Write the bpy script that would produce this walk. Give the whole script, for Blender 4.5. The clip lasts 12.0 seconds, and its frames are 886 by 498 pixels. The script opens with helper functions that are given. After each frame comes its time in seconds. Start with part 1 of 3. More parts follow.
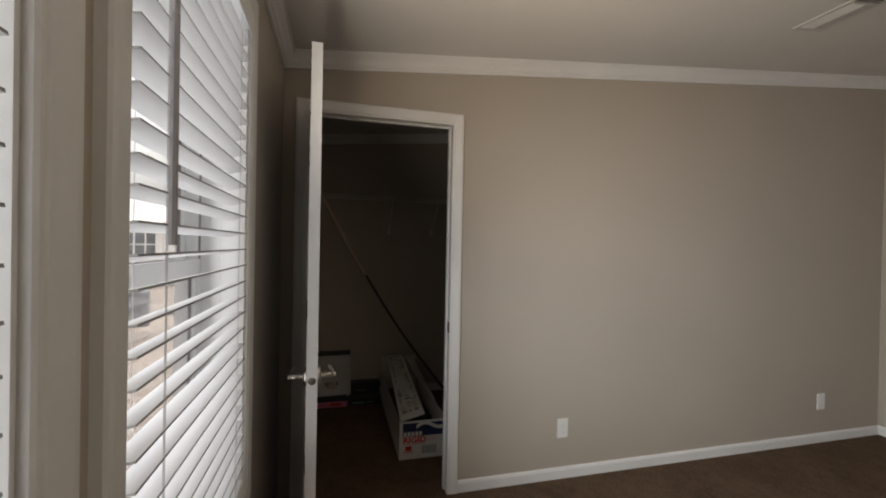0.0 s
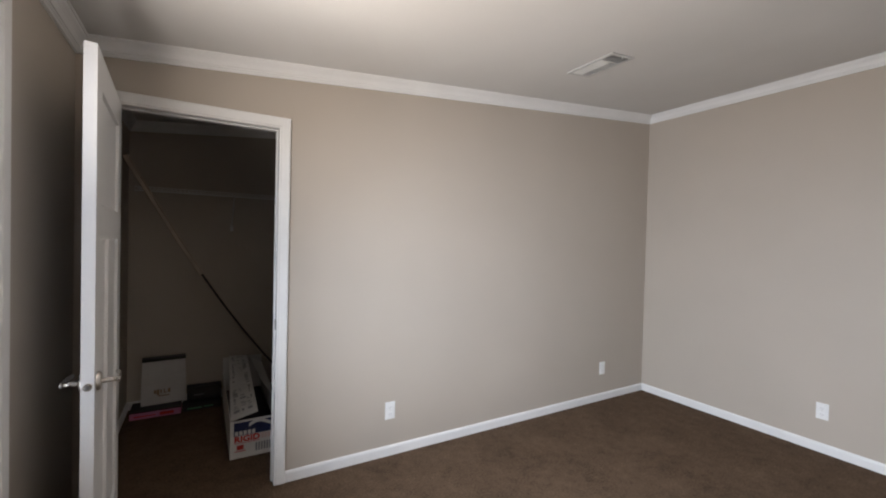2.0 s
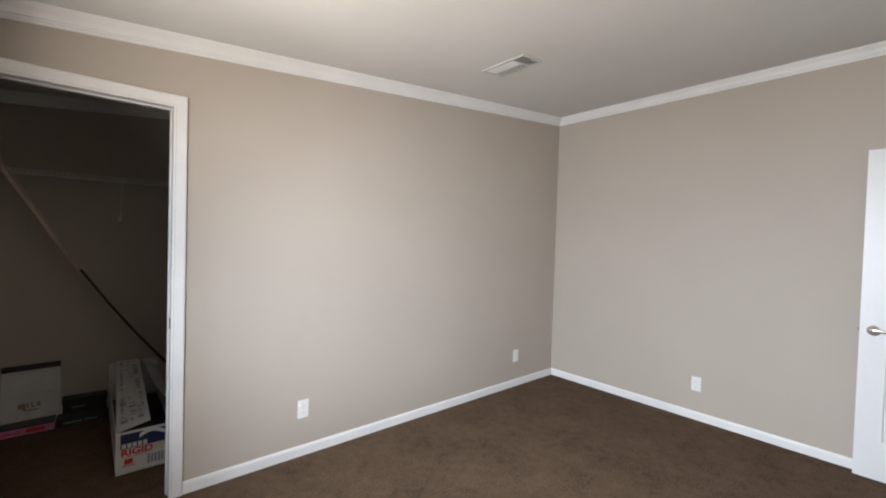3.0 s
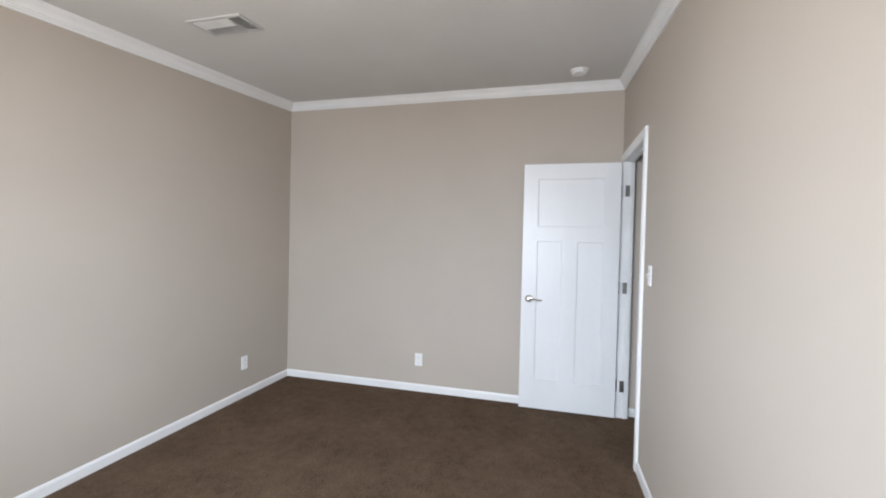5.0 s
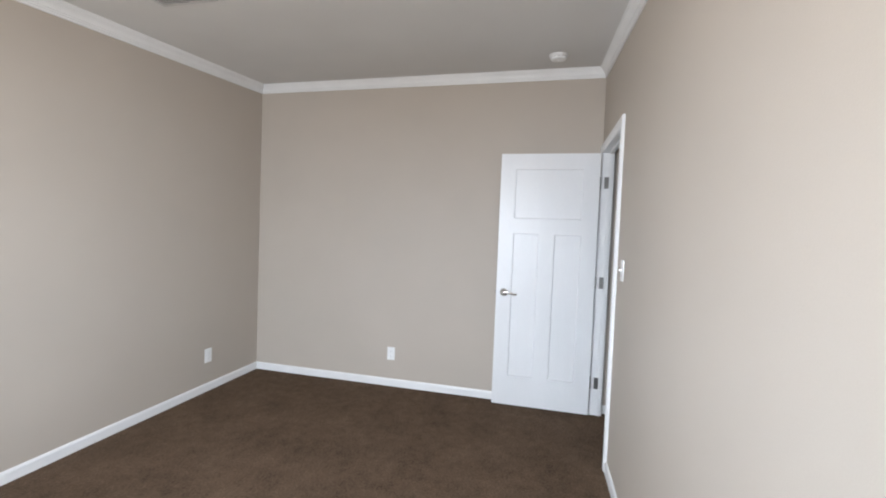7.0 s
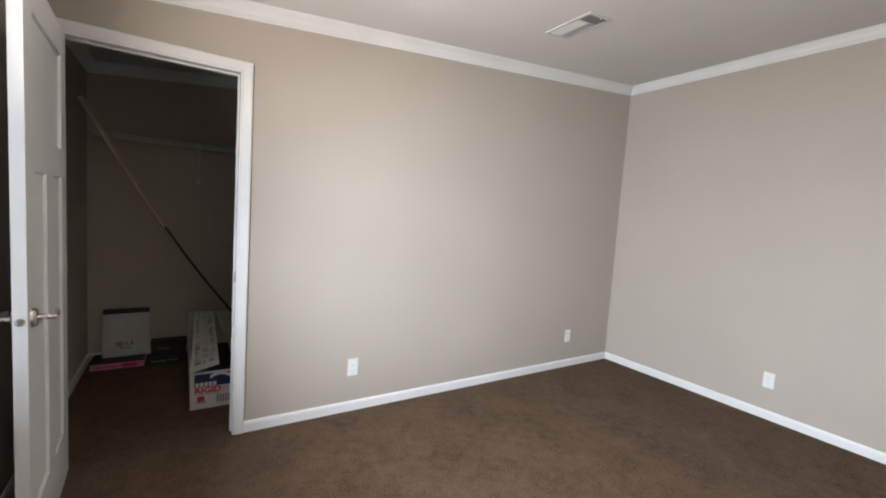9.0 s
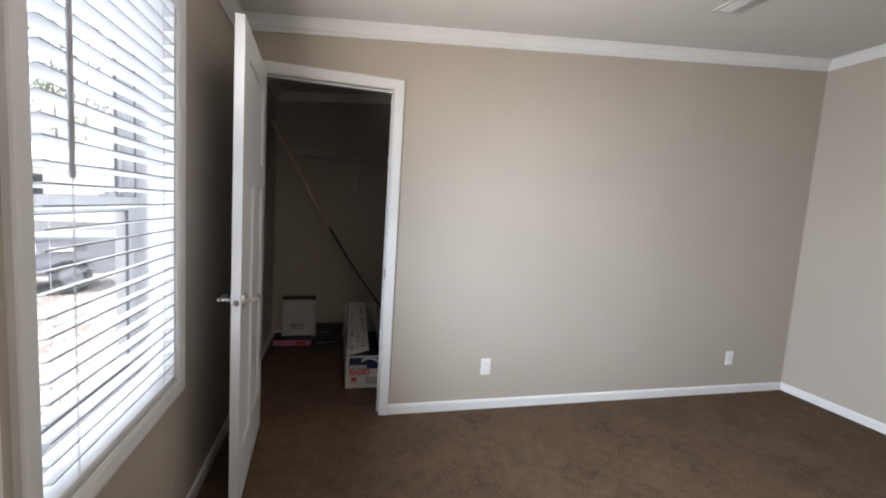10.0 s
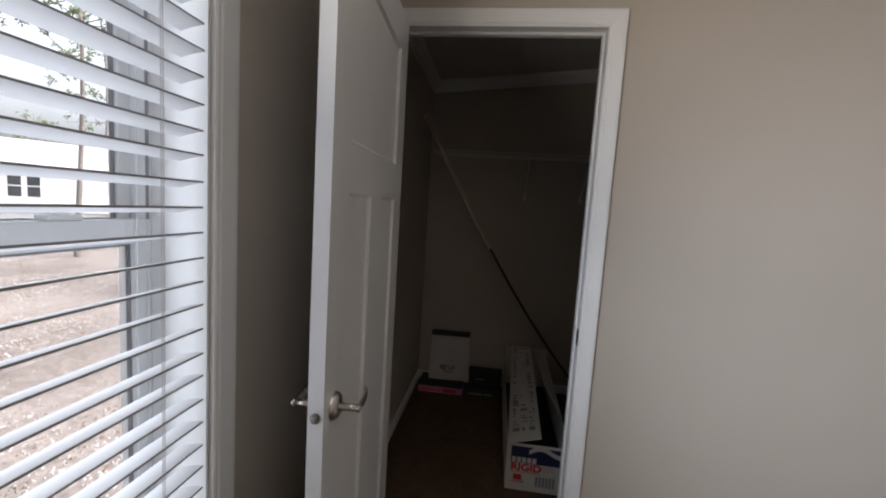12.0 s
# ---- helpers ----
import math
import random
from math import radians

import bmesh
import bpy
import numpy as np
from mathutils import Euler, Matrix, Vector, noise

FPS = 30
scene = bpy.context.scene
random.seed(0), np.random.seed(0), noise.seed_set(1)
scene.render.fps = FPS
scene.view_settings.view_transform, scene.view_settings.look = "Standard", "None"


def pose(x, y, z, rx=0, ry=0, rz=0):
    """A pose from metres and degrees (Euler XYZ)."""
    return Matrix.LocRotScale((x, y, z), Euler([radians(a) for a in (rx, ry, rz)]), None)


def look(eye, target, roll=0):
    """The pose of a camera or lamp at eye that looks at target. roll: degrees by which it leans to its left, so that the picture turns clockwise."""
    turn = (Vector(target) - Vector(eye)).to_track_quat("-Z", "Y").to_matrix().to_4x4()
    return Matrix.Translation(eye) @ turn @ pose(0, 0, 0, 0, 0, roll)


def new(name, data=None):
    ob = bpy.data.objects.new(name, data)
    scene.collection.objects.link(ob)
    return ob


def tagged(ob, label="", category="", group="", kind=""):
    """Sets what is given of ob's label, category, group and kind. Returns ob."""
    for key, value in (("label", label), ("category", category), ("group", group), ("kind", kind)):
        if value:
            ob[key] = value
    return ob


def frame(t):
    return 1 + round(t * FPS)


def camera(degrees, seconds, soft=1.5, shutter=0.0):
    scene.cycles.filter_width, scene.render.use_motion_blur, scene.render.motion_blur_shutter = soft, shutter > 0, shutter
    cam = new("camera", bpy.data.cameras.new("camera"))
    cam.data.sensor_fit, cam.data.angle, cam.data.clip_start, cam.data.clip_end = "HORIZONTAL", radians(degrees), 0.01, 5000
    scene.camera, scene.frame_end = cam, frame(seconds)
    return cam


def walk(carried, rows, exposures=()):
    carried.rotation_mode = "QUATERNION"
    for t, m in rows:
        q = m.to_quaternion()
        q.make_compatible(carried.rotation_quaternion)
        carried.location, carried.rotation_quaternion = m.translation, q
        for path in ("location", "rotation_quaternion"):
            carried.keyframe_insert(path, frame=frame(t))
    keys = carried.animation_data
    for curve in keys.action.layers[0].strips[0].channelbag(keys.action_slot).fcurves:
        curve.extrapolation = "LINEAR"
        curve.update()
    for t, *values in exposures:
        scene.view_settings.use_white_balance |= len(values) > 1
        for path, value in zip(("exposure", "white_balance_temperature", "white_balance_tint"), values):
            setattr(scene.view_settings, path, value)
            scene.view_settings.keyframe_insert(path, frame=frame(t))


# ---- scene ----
cam = camera(94.4, 12.0, soft=2.0)
PATH = [
    (0, (0.173, -2.191, 1.378), (0.679, -0.256, 1.364), 1.1),
    (0.5, (0.213, -2.18, 1.377), (0.921, -0.309, 1.359), 1.0),
    (1, (0.264, -2.182, 1.355), (1.108, -0.369, 1.333), 1.0),
    (1.5, (0.355, -2.316, 1.374), (1.288, -0.547, 1.343), 1.2),
    (2, (0.42, -2.499, 1.425), (1.432, -0.775, 1.391), 1.4),
    (2.5, (0.461, -2.537, 1.456), (1.587, -0.884, 1.416), 1.6),
    (3, (0.469, -2.532, 1.406), (1.773, -1.017, 1.36), 1.7),
    (3.5, (0.529, -2.506, 1.391), (2.045, -1.202, 1.344), 1.6),
    (5.5, (0.691, -2.548, 1.376), (2.666, -2.239, 1.334), 1.4),
    (6, (0.757, -2.614, 1.394), (2.743, -2.391, 1.336), 1.6),
    (6.5, (0.789, -2.625, 1.394), (2.774, -2.397, 1.327), 1.9),
    (6.7, (0.814, -2.644, 1.39), (2.79, -2.344, 1.319), 2.1),
    (8.3, (0.549, -2.563, 1.324), (2.059, -1.255, 1.212), 3.2),
    (8.5, (0.575, -2.563, 1.342), (1.95, -1.117, 1.209), 3.6),
    (9, (0.532, -2.552, 1.348), (1.606, -0.872, 1.187), 3.8),
    (9.5, (0.503, -2.555, 1.327), (1.271, -0.717, 1.154), 3.8),
    (10, (0.487, -2.553, 1.358), (0.99, -0.628, 1.162), 3.7),
    (10.5, (0.442, -2.391, 1.369), (0.687, -0.418, 1.157), 3.6),
    (11, (0.428, -2.197, 1.394), (0.449, -0.209, 1.175), 3.3),
    (11.5, (0.648, -1.866, 1.378), (0.466, 0.115, 1.165), 3.6),
    (12, (0.454, -1.569, 1.385), (0.202, 0.405, 1.185), 3.6),
]
EXPOSURES = (
    (0.0, -0.66, 6950, 11), (0.5, -0.33, 7150, 12), (1.0, 0.0, 6550, 12), (2.0, 0.22, 6150, 12), (3.5, 0.5, 6120, 10), (5.5, 0.5, 5980, 10),
    (6.5, 0.47, 6000, 10), (8.5, 0.59, 6080, 10), (9.5, 0.50, 6100, 10), (10.5, 0.14, 5950, 10), (11.0, -0.16, 5950, 10), (12.0, -0.44, 6150, 12),
)
walk(cam, [(t, look(eye, target, roll)) for t, eye, target, roll in PATH], EXPOSURES)

# ---- light ----
world = bpy.data.worlds.new("sky")
scene.world = world
world.use_nodes = True
wn = world.node_tree
sky = wn.nodes.new("ShaderNodeTexSky")
sky.sky_type, sky.sun_disc = "NISHITA", False
sky.sun_elevation, sky.sun_rotation = radians(48), radians(60)
sky.air_density, sky.dust_density, sky.ozone_density = 1.0, 8.0, 0.5
wn.nodes["Background"].inputs["Strength"].default_value = 0.15
haze = wn.nodes.new("ShaderNodeHueSaturation")  # thin bright cloud
haze.inputs["Saturation"].default_value, haze.inputs["Value"].default_value = 0.18, 6.4
wn.links.new(sky.outputs[0], haze.inputs["Color"])
wn.links.new(haze.outputs[0], wn.nodes["Background"].inputs["Color"])
sun = new("sun", bpy.data.lights.new("sun", "SUN"))
sun.data.energy, sun.data.angle, sun.data.color = 1.4, radians(12), (1.0, 0.95, 0.88)
sun.matrix_world = look((40, 23, 50), (0, 0, 0))

# daylight in the two window openings: the cool sky's light falls inwards and down, the bare ground throws a warmer light up,
# and some of it lies behind the slats
SKYLIGHT, BOUNCE = (0.885, 0.940, 1.0), (1.0, 0.875, 0.73)


def daylight(x, y, z, width, height, turn, drop, watts, spread, tone):
    """An area lamp in the opening that looks into the room, turned to a side and tipped by so many degrees."""
    lamp = new("window_daylight", bpy.data.lights.new("window_daylight", "AREA"))
    lamp.data.shape, lamp.data.size, lamp.data.size_y = "RECTANGLE", width, height
    lamp.data.energy, lamp.data.color, lamp.data.spread = watts, tone, radians(spread)
    d = Vector((math.cos(radians(turn)) * math.cos(radians(drop)), math.sin(radians(turn)) * math.cos(radians(drop)), -math.sin(radians(drop))))
    lamp.matrix_world = look((x, y, z), Vector((x, y, z)) + d)


for yc in (-1.221, -2.111):
    daylight(-0.185, yc, 1.35, 0.66, 1.34, 0, 0, 5.4, 180, SKYLIGHT)
    for side in (-1, 1):
        for zc in (1.18, 1.72):
            daylight(0.000, yc - 0.16 * side, zc, 0.24, 0.12, 27 * side, 15, 5.1, 82, SKYLIGHT)
        daylight(0.030, yc - 0.16 * side, 1.40, 0.20, 0.12, 30 * side, -36, 4.7, 94, BOUNCE)

# ---- materials ----


def nodes_of(name):
    m = bpy.data.materials.new(name)
    m.use_nodes = True
    nt = m.node_tree
    return m, nt, nt.nodes["Principled BSDF"]


def surface(name, low, high, rough=0.5, scale=8.0, fine=120.0, bump=0.1, depth=0.002, metal=0.0, stretch=(1, 1, 1), spec=0.5, each=0.0, fine_mix=0.25):
    """Two scales of colour variation and a fine relief, in metres of the object's own space."""
    m, nt, bsdf = nodes_of(name)
    N, L = nt.nodes, nt.links
    tc = N.new("ShaderNodeTexCoord")
    mp = N.new("ShaderNodeMapping")
    mp.inputs["Scale"].default_value = stretch
    L.new(tc.outputs["Object"], mp.inputs[0])
    big, small = N.new("ShaderNodeTexNoise"), N.new("ShaderNodeTexNoise")
    big.inputs["Scale"].default_value, small.inputs["Scale"].default_value = scale, fine
    big.inputs["Detail"].default_value, small.inputs["Detail"].default_value = 4, 3
    for n in (big, small):
        L.new(mp.outputs[0], n.inputs["Vector"])
    mixf = N.new("ShaderNodeMix")
    mixf.inputs[0].default_value = fine_mix
    L.new(big.outputs[0], mixf.inputs[2])
    L.new(small.outputs[0], mixf.inputs[3])
    ramp = N.new("ShaderNodeValToRGB")
    ramp.color_ramp.elements[0].position, ramp.color_ramp.elements[1].position = 0.32, 0.68
    ramp.color_ramp.elements[0].color, ramp.color_ramp.elements[1].color = (*low, 1), (*high, 1)
    L.new(mixf.outputs[0], ramp.inputs[0])
    out = ramp.outputs[0]
    if each:
        oi, hs, mr = N.new("ShaderNodeObjectInfo"), N.new("ShaderNodeHueSaturation"), N.new("ShaderNodeMapRange")
        mr.inputs[3].default_value, mr.inputs[4].default_value = 1 - each, 1 + each
        L.new(oi.outputs["Random"], mr.inputs[0])
        L.new(mr.outputs[0], hs.inputs["Value"])
        L.new(out, hs.inputs["Color"])
        out = hs.outputs[0]
    L.new(out, bsdf.inputs["Base Color"])
    rr = N.new("ShaderNodeMapRange")
    rr.inputs[3].default_value, rr.inputs[4].default_value = max(0.02, rough - 0.07), min(1, rough + 0.07)
    L.new(big.outputs[0], rr.inputs[0])
    L.new(rr.outputs[0], bsdf.inputs["Roughness"])
    bsdf.inputs["Metallic"].default_value = metal
    bsdf.inputs["Specular IOR Level"].default_value = spec
    if bump:
        b = N.new("ShaderNodeBump")
        b.inputs["Strength"].default_value, b.inputs["Distance"].default_value = bump, depth
        L.new(small.outputs[0], b.inputs["Height"])
        L.new(b.outputs[0], bsdf.inputs["Normal"])
    return m


WALL = surface("greige wall paint", (0.448, 0.398, 0.340), (0.480, 0.428, 0.367), 0.62, 1.3, 260, 0.25, 0.0008, spec=0.35)
CEIL = surface("white ceiling paint", (0.66, 0.65, 0.635), (0.71, 0.70, 0.685), 0.8, 1.5, 180, 0.3, 0.001, spec=0.25)
TRIM = surface("white trim enamel", (0.76, 0.76, 0.755), (0.82, 0.82, 0.815), 0.38, 5, 90, 0.05, 0.0005)
DOORW = surface("white door enamel", (0.74, 0.745, 0.75), (0.80, 0.805, 0.81), 0.36, 4, 140, 0.08, 0.0005, stretch=(1, 1, 0.25))
SLAT = surface("white vinyl slat", (0.80, 0.80, 0.81), (0.86, 0.86, 0.87), 0.58, 6, 160, 0.04, 0.0003, stretch=(1, 0.2, 1), each=0.03)
# darker copy of the slat vinyl: shade on the room-side edges, painted in
EDGESHADE = surface("white vinyl edge darkened as shade", (0.26, 0.26, 0.27), (0.32, 0.32, 0.33), 0.7, 6, 160, 0.04, 0.0003)
VINYL = surface("white window vinyl", (0.82, 0.83, 0.84), (0.88, 0.89, 0.90), 0.35, 5, 80, 0.03, 0.0003)
GASKET = surface("grey rubber gasket", (0.27, 0.272, 0.28), (0.34, 0.342, 0.35), 0.7, 30, 200, 0.1)
CORD = surface("white braided cord", (0.62, 0.62, 0.64), (0.75, 0.75, 0.76), 0.8, 60, 900, 0.4, 0.0005)
WAND = surface("grey plastic wand", (0.42, 0.42, 0.45), (0.50, 0.50, 0.53), 0.25, 20, 200, 0.02)
NICKEL = surface("satin nickel", (0.58, 0.55, 0.51), (0.68, 0.65, 0.61), 0.27, 12, 300, 0.05, 0.0002, metal=1.0)
BRONZE = surface("dark hinge steel", (0.20, 0.19, 0.18), (0.30, 0.285, 0.27), 0.4, 15, 300, 0.1, 0.0003, metal=1.0)
PLATE = surface("white plastic plate", (0.78, 0.78, 0.77), (0.84, 0.84, 0.83), 0.3, 10, 200, 0.02, 0.0002)
SLOT = surface("grey slot", (0.40, 0.40, 0.40), (0.46, 0.46, 0.46), 0.8, 20, 100, 0)
REGIST = surface("white enamelled register", (0.50, 0.50, 0.49), (0.58, 0.58, 0.57), 0.4, 10, 200, 0.05, 0.0003)
DUCT = surface("dark duct inside", (0.17, 0.17, 0.165), (0.24, 0.235, 0.23), 0.6, 10, 100, 0.1)
CARTON = surface("white printed cardboard", (0.60, 0.585, 0.56), (0.70, 0.685, 0.66), 0.75, 9, 150, 0.15, 0.0006)
PAPER = surface("grey-white paper", (0.52, 0.505, 0.49), (0.60, 0.585, 0.57), 0.8, 9, 150, 0.15, 0.0006)
KRAFT = surface("brown kraft cardboard", (0.24, 0.165, 0.10), (0.31, 0.215, 0.135), 0.85, 9, 150, 0.2, 0.0006)
NAVY = surface("navy printing ink", (0.012, 0.018, 0.07), (0.02, 0.028, 0.09), 0.5, 20, 100, 0)
RED = surface("red printing ink", (0.50, 0.02, 0.02), (0.60, 0.035, 0.03), 0.5, 20, 100, 0)
FADED = surface("faded red printing ink", (0.60, 0.44, 0.42), (0.68, 0.54, 0.51), 0.6, 20, 100, 0)
GREYINK = surface("grey printing ink", (0.20, 0.20, 0.21), (0.30, 0.30, 0.31), 0.6, 20, 100, 0)
BLACKINK = surface("black printing ink", (0.02, 0.02, 0.022), (0.04, 0.04, 0.042), 0.6, 20, 100, 0)
PINK = surface("pink printed cardboard", (0.50, 0.16, 0.30), (0.60, 0.22, 0.38), 0.55, 12, 120, 0.05)
GREEN = surface("green printing ink", (0.10, 0.32, 0.16), (0.16, 0.42, 0.22), 0.55, 12, 120, 0)
DARKBOX = surface("black printed cardboard", (0.015, 0.014, 0.014), (0.03, 0.028, 0.027), 0.5, 12, 120, 0.05)
POLE = surface("tan trim strip", (0.40, 0.33, 0.26), (0.50, 0.42, 0.34), 0.6, 8, 160, 0.1, stretch=(1, 1, 0.1))
WIRE = surface("white coated wire", (0.62, 0.62, 0.60), (0.70, 0.70, 0.68), 0.4, 30, 200, 0)
EARTH_LOW, EARTH_HIGH = (0.070, 0.053, 0.043), (0.225, 0.188, 0.164)
EARTH = surface("dry dirt and gravel", EARTH_LOW, EARTH_HIGH, 0.95, 0.35, 14, 0.8, 0.03, fine_mix=0.5)
STONE = surface("pale gravel stone", (0.12, 0.10, 0.09), (0.54, 0.50, 0.475), 0.9, 3, 60, 0.3, 0.002)
LITTER = surface("dry leaf litter", (0.08, 0.05, 0.03), (0.20, 0.13, 0.08), 0.95, 3, 60, 0.2, 0.002)
SIDING = surface("white vinyl siding", (0.76, 0.76, 0.75), (0.82, 0.82, 0.81), 0.6, 0.6, 30, 0.1)
SHINGLE = surface("grey roof shingle", (0.42, 0.41, 0.40), (0.52, 0.51, 0.50), 0.9, 0.7, 25, 0.5, 0.01)
SKIRT = surface("grey skirting", (0.36, 0.36, 0.36), (0.45, 0.45, 0.45), 0.7, 0.7, 25, 0.2)
DARKPANE = surface("dark far window", (0.03, 0.035, 0.04), (0.06, 0.065, 0.07), 0.12, 2, 20, 0)
TARP = surface("dark grey trailer paint", (0.11, 0.117, 0.128), (0.16, 0.168, 0.18), 0.4, 1, 30, 0.05)
RUBBER = surface("black tyre rubber", (0.02, 0.02, 0.02), (0.035, 0.035, 0.035), 0.8, 5, 60, 0.2)
BARK = surface("grey brown pine bark", (0.12, 0.10, 0.085), (0.22, 0.19, 0.165), 0.95, 4, 18, 1.0, 0.03, stretch=(1, 1, 0.3))
NEEDLE = surface("pine needles", (0.085, 0.115, 0.045), (0.16, 0.19, 0.085), 0.8, 1.2, 20, 0)
SHRUB = surface("yellow green leaves", (0.13, 0.18, 0.05), (0.25, 0.29, 0.10), 0.8, 1.2, 20, 0)


def carpet_material():
    m, nt, bsdf = nodes_of("brown cut pile carpet")
    N, L = nt.nodes, nt.links
    tc = N.new("ShaderNodeTexCoord")
    scales = (3.4, 15, 75, 330)
    tex = []
    for s in scales:
        n = N.new("ShaderNodeTexNoise")
        n.inputs["Scale"].default_value, n.inputs["Detail"].default_value = s, 3
        L.new(tc.outputs["Object"], n.inputs["Vector"])
        tex.append(n)
    a, b, c = N.new("ShaderNodeMix"), N.new("ShaderNodeMix"), N.new("ShaderNodeMix")
    a.inputs[0].default_value, b.inputs[0].default_value, c.inputs[0].default_value = 0.5, 0.45, 0.33
    L.new(tex[0].outputs[0], a.inputs[2]); L.new(tex[1].outputs[0], a.inputs[3])
    L.new(a.outputs[0], b.inputs[2]); L.new(tex[2].outputs[0], b.inputs[3])
    L.new(b.outputs[0], c.inputs[2]); L.new(tex[3].outputs[0], c.inputs[3])
    ramp = N.new("ShaderNodeValToRGB")
    ramp.color_ramp.elements[0].position, ramp.color_ramp.elements[1].position = 0.34, 0.66
    ramp.color_ramp.elements[0].color, ramp.color_ramp.elements[1].color = (0.041, 0.0268, 0.0176, 1), (0.180, 0.123, 0.081, 1)
    L.new(c.outputs[0], ramp.inputs[0])
    L.new(ramp.outputs[0], bsdf.inputs["Base Color"])
    bsdf.inputs["Roughness"].default_value = 1.0
    bsdf.inputs["Specular IOR Level"].default_value = 0.1
    bp = N.new("ShaderNodeBump")
    bp.inputs["Strength"].default_value, bp.inputs["Distance"].default_value = 0.8, 0.005
    L.new(tex[2].outputs[0], bp.inputs["Height"])
    L.new(bp.outputs[0], bsdf.inputs["Normal"])
    return m


CARPET = carpet_material()


def glass_material():
    m, nt, bsdf = nodes_of("clear window glass")
    bsdf.inputs["Transmission Weight"].default_value = 1.0
    bsdf.inputs["Roughness"].default_value = 0.0
    bsdf.inputs["IOR"].default_value = 1.45
    return m


GLASS = glass_material()

# ---- mesh helpers ----


def mesh_of(name, bm, material, smooth=False):
    bmesh.ops.recalc_face_normals(bm, faces=bm.faces)
    me = bpy.data.meshes.new(name)
    bm.to_mesh(me)
    bm.free()
    me.materials.append(material)
    if smooth:
        for p in me.polygons:
            p.use_smooth = True
    return me


def part(name, bm, material, parent=None, label="", smooth=False):
    """One mesh object, under a thing or a part."""
    ob = new(name, mesh_of(name, bm, material, smooth))
    ob.parent = parent
    if label:
        ob["label"] = label
    return ob


def thing(name, label, category, at=(0, 0, 0), rz=0.0, kind="", group=""):
    ob = new(name)
    ob.empty_display_size = 0.1
    ob.matrix_basis = pose(*at, 0, 0, rz)
    return tagged(ob, label, category, group, kind)


def box(bm, x0, x1, y0, y1, z0, z1, bevel=0.0, seg=2):
    r = bmesh.ops.create_cube(bm, size=1.0, matrix=Matrix.Translation(((x0 + x1) / 2, (y0 + y1) / 2, (z0 + z1) / 2)) @ Matrix.Diagonal((abs(x1 - x0), abs(y1 - y0), abs(z1 - z0), 1)))
    if bevel:
        edges = {e for v in r["verts"] for e in v.link_edges}
        bmesh.ops.bevel(bm, geom=list(edges), offset=bevel, segments=seg, affect="EDGES", profile=0.6)
    return bm


def boxed(x0, x1, y0, y1, z0, z1, bevel=0.0, seg=2):
    return box(bmesh.new(), x0, x1, y0, y1, z0, z1, bevel, seg)


def rod(bm, a, b, r0, r1=None, seg=10, caps=True):
    a, b = Vector(a), Vector(b)
    d = b - a
    m = Matrix.Translation((a + b) / 2) @ d.to_track_quat("Z", "Y").to_matrix().to_4x4()
    bmesh.ops.create_cone(bm, cap_ends=caps, segments=seg, radius1=r0, radius2=r0 if r1 is None else r1, depth=d.length, matrix=m)
    return bm


def lathe(bm, profile, seg=32, m=Matrix()):
    """Turns (radius, height) pairs round z."""
    rings = []
    for r, z in profile:
        rings.append([bm.verts.new(m @ Vector((r * math.cos(2 * math.pi * i / seg), r * math.sin(2 * math.pi * i / seg), z))) for i in range(seg)])
    for p, q in zip(rings, rings[1:]):
        for i in range(seg):
            bm.faces.new((p[i], p[(i + 1) % seg], q[(i + 1) % seg], q[i]))
    bm.faces.new(rings[-1])
    bm.faces.new(rings[0][::-1])
    return bm


def sweep(bm, profile, frames):
    """Carries a closed profile of (u, v) through frames of (origin, u axis, v axis)."""
    rings = [[bm.verts.new(Vector(o) + Vector(u) * a + Vector(v) * b) for a, b in profile] for o, u, v in frames]
    n = len(profile)
    for p, q in zip(rings, rings[1:]):
        for i in range(n):
            bm.faces.new((p[i], p[(i + 1) % n], q[(i + 1) % n], q[i]))
    bm.faces.new(rings[0][::-1])
    bm.faces.new(rings[-1])
    return bm


# ---- the plan ----
XW, XF = -0.092, 4.225        # window wall, far wall
YR, YC, YB = -3.078, 0.0, 1.62  # entry wall, closet wall, closet's back wall
CT = 0.068                   # thickness of inner walls
WT = 0.185                    # thickness of the outer wall
CX0, CX1 = 0.035, 0.785       # closet opening
EX0, EX1 = 3.413, 4.155       # entry opening
DH = 2.042                    # door openings' height
SET = 0.017                   # room for the jamb boards round a door opening
CLX = 2.05                    # closet's far end
LAND = -0.85                  # ground outside


def vault(x):
    return 2.335 + 0.09 * x


WINDOWS = ((-1.582, -0.850), (-2.464, -1.761))
WZ0, WZ1 = 0.645, 2.06

# floor
fl = part("floor", boxed(XW - 0.02, XF + 0.02, YR - CT - 1.5, YB + 0.02, -0.08, 0.0), CARPET)
tagged(fl, "dark brown cut pile carpet floor", "floor", kind="structure")

# ceiling, rising from the window wall
bm = bmesh.new()
vs = []
for y in (YR - CT - 1.55, YB + 0.05):
    vs.append([bm.verts.new((x, y, vault(x) + dz)) for x, dz in ((XW - 0.05, 0), (XF + 0.05, 0), (XF + 0.05, 0.08), (XW - 0.05, 0.08))])
for i in range(4):
    bm.faces.new((vs[0][i], vs[0][(i + 1) % 4], vs[1][(i + 1) % 4], vs[1][i]))
bm.faces.new(vs[0][::-1])
bm.faces.new(vs[1])
tagged(part("ceiling", bm, CEIL), "smooth white painted sloping ceiling", "ceiling", kind="structure")

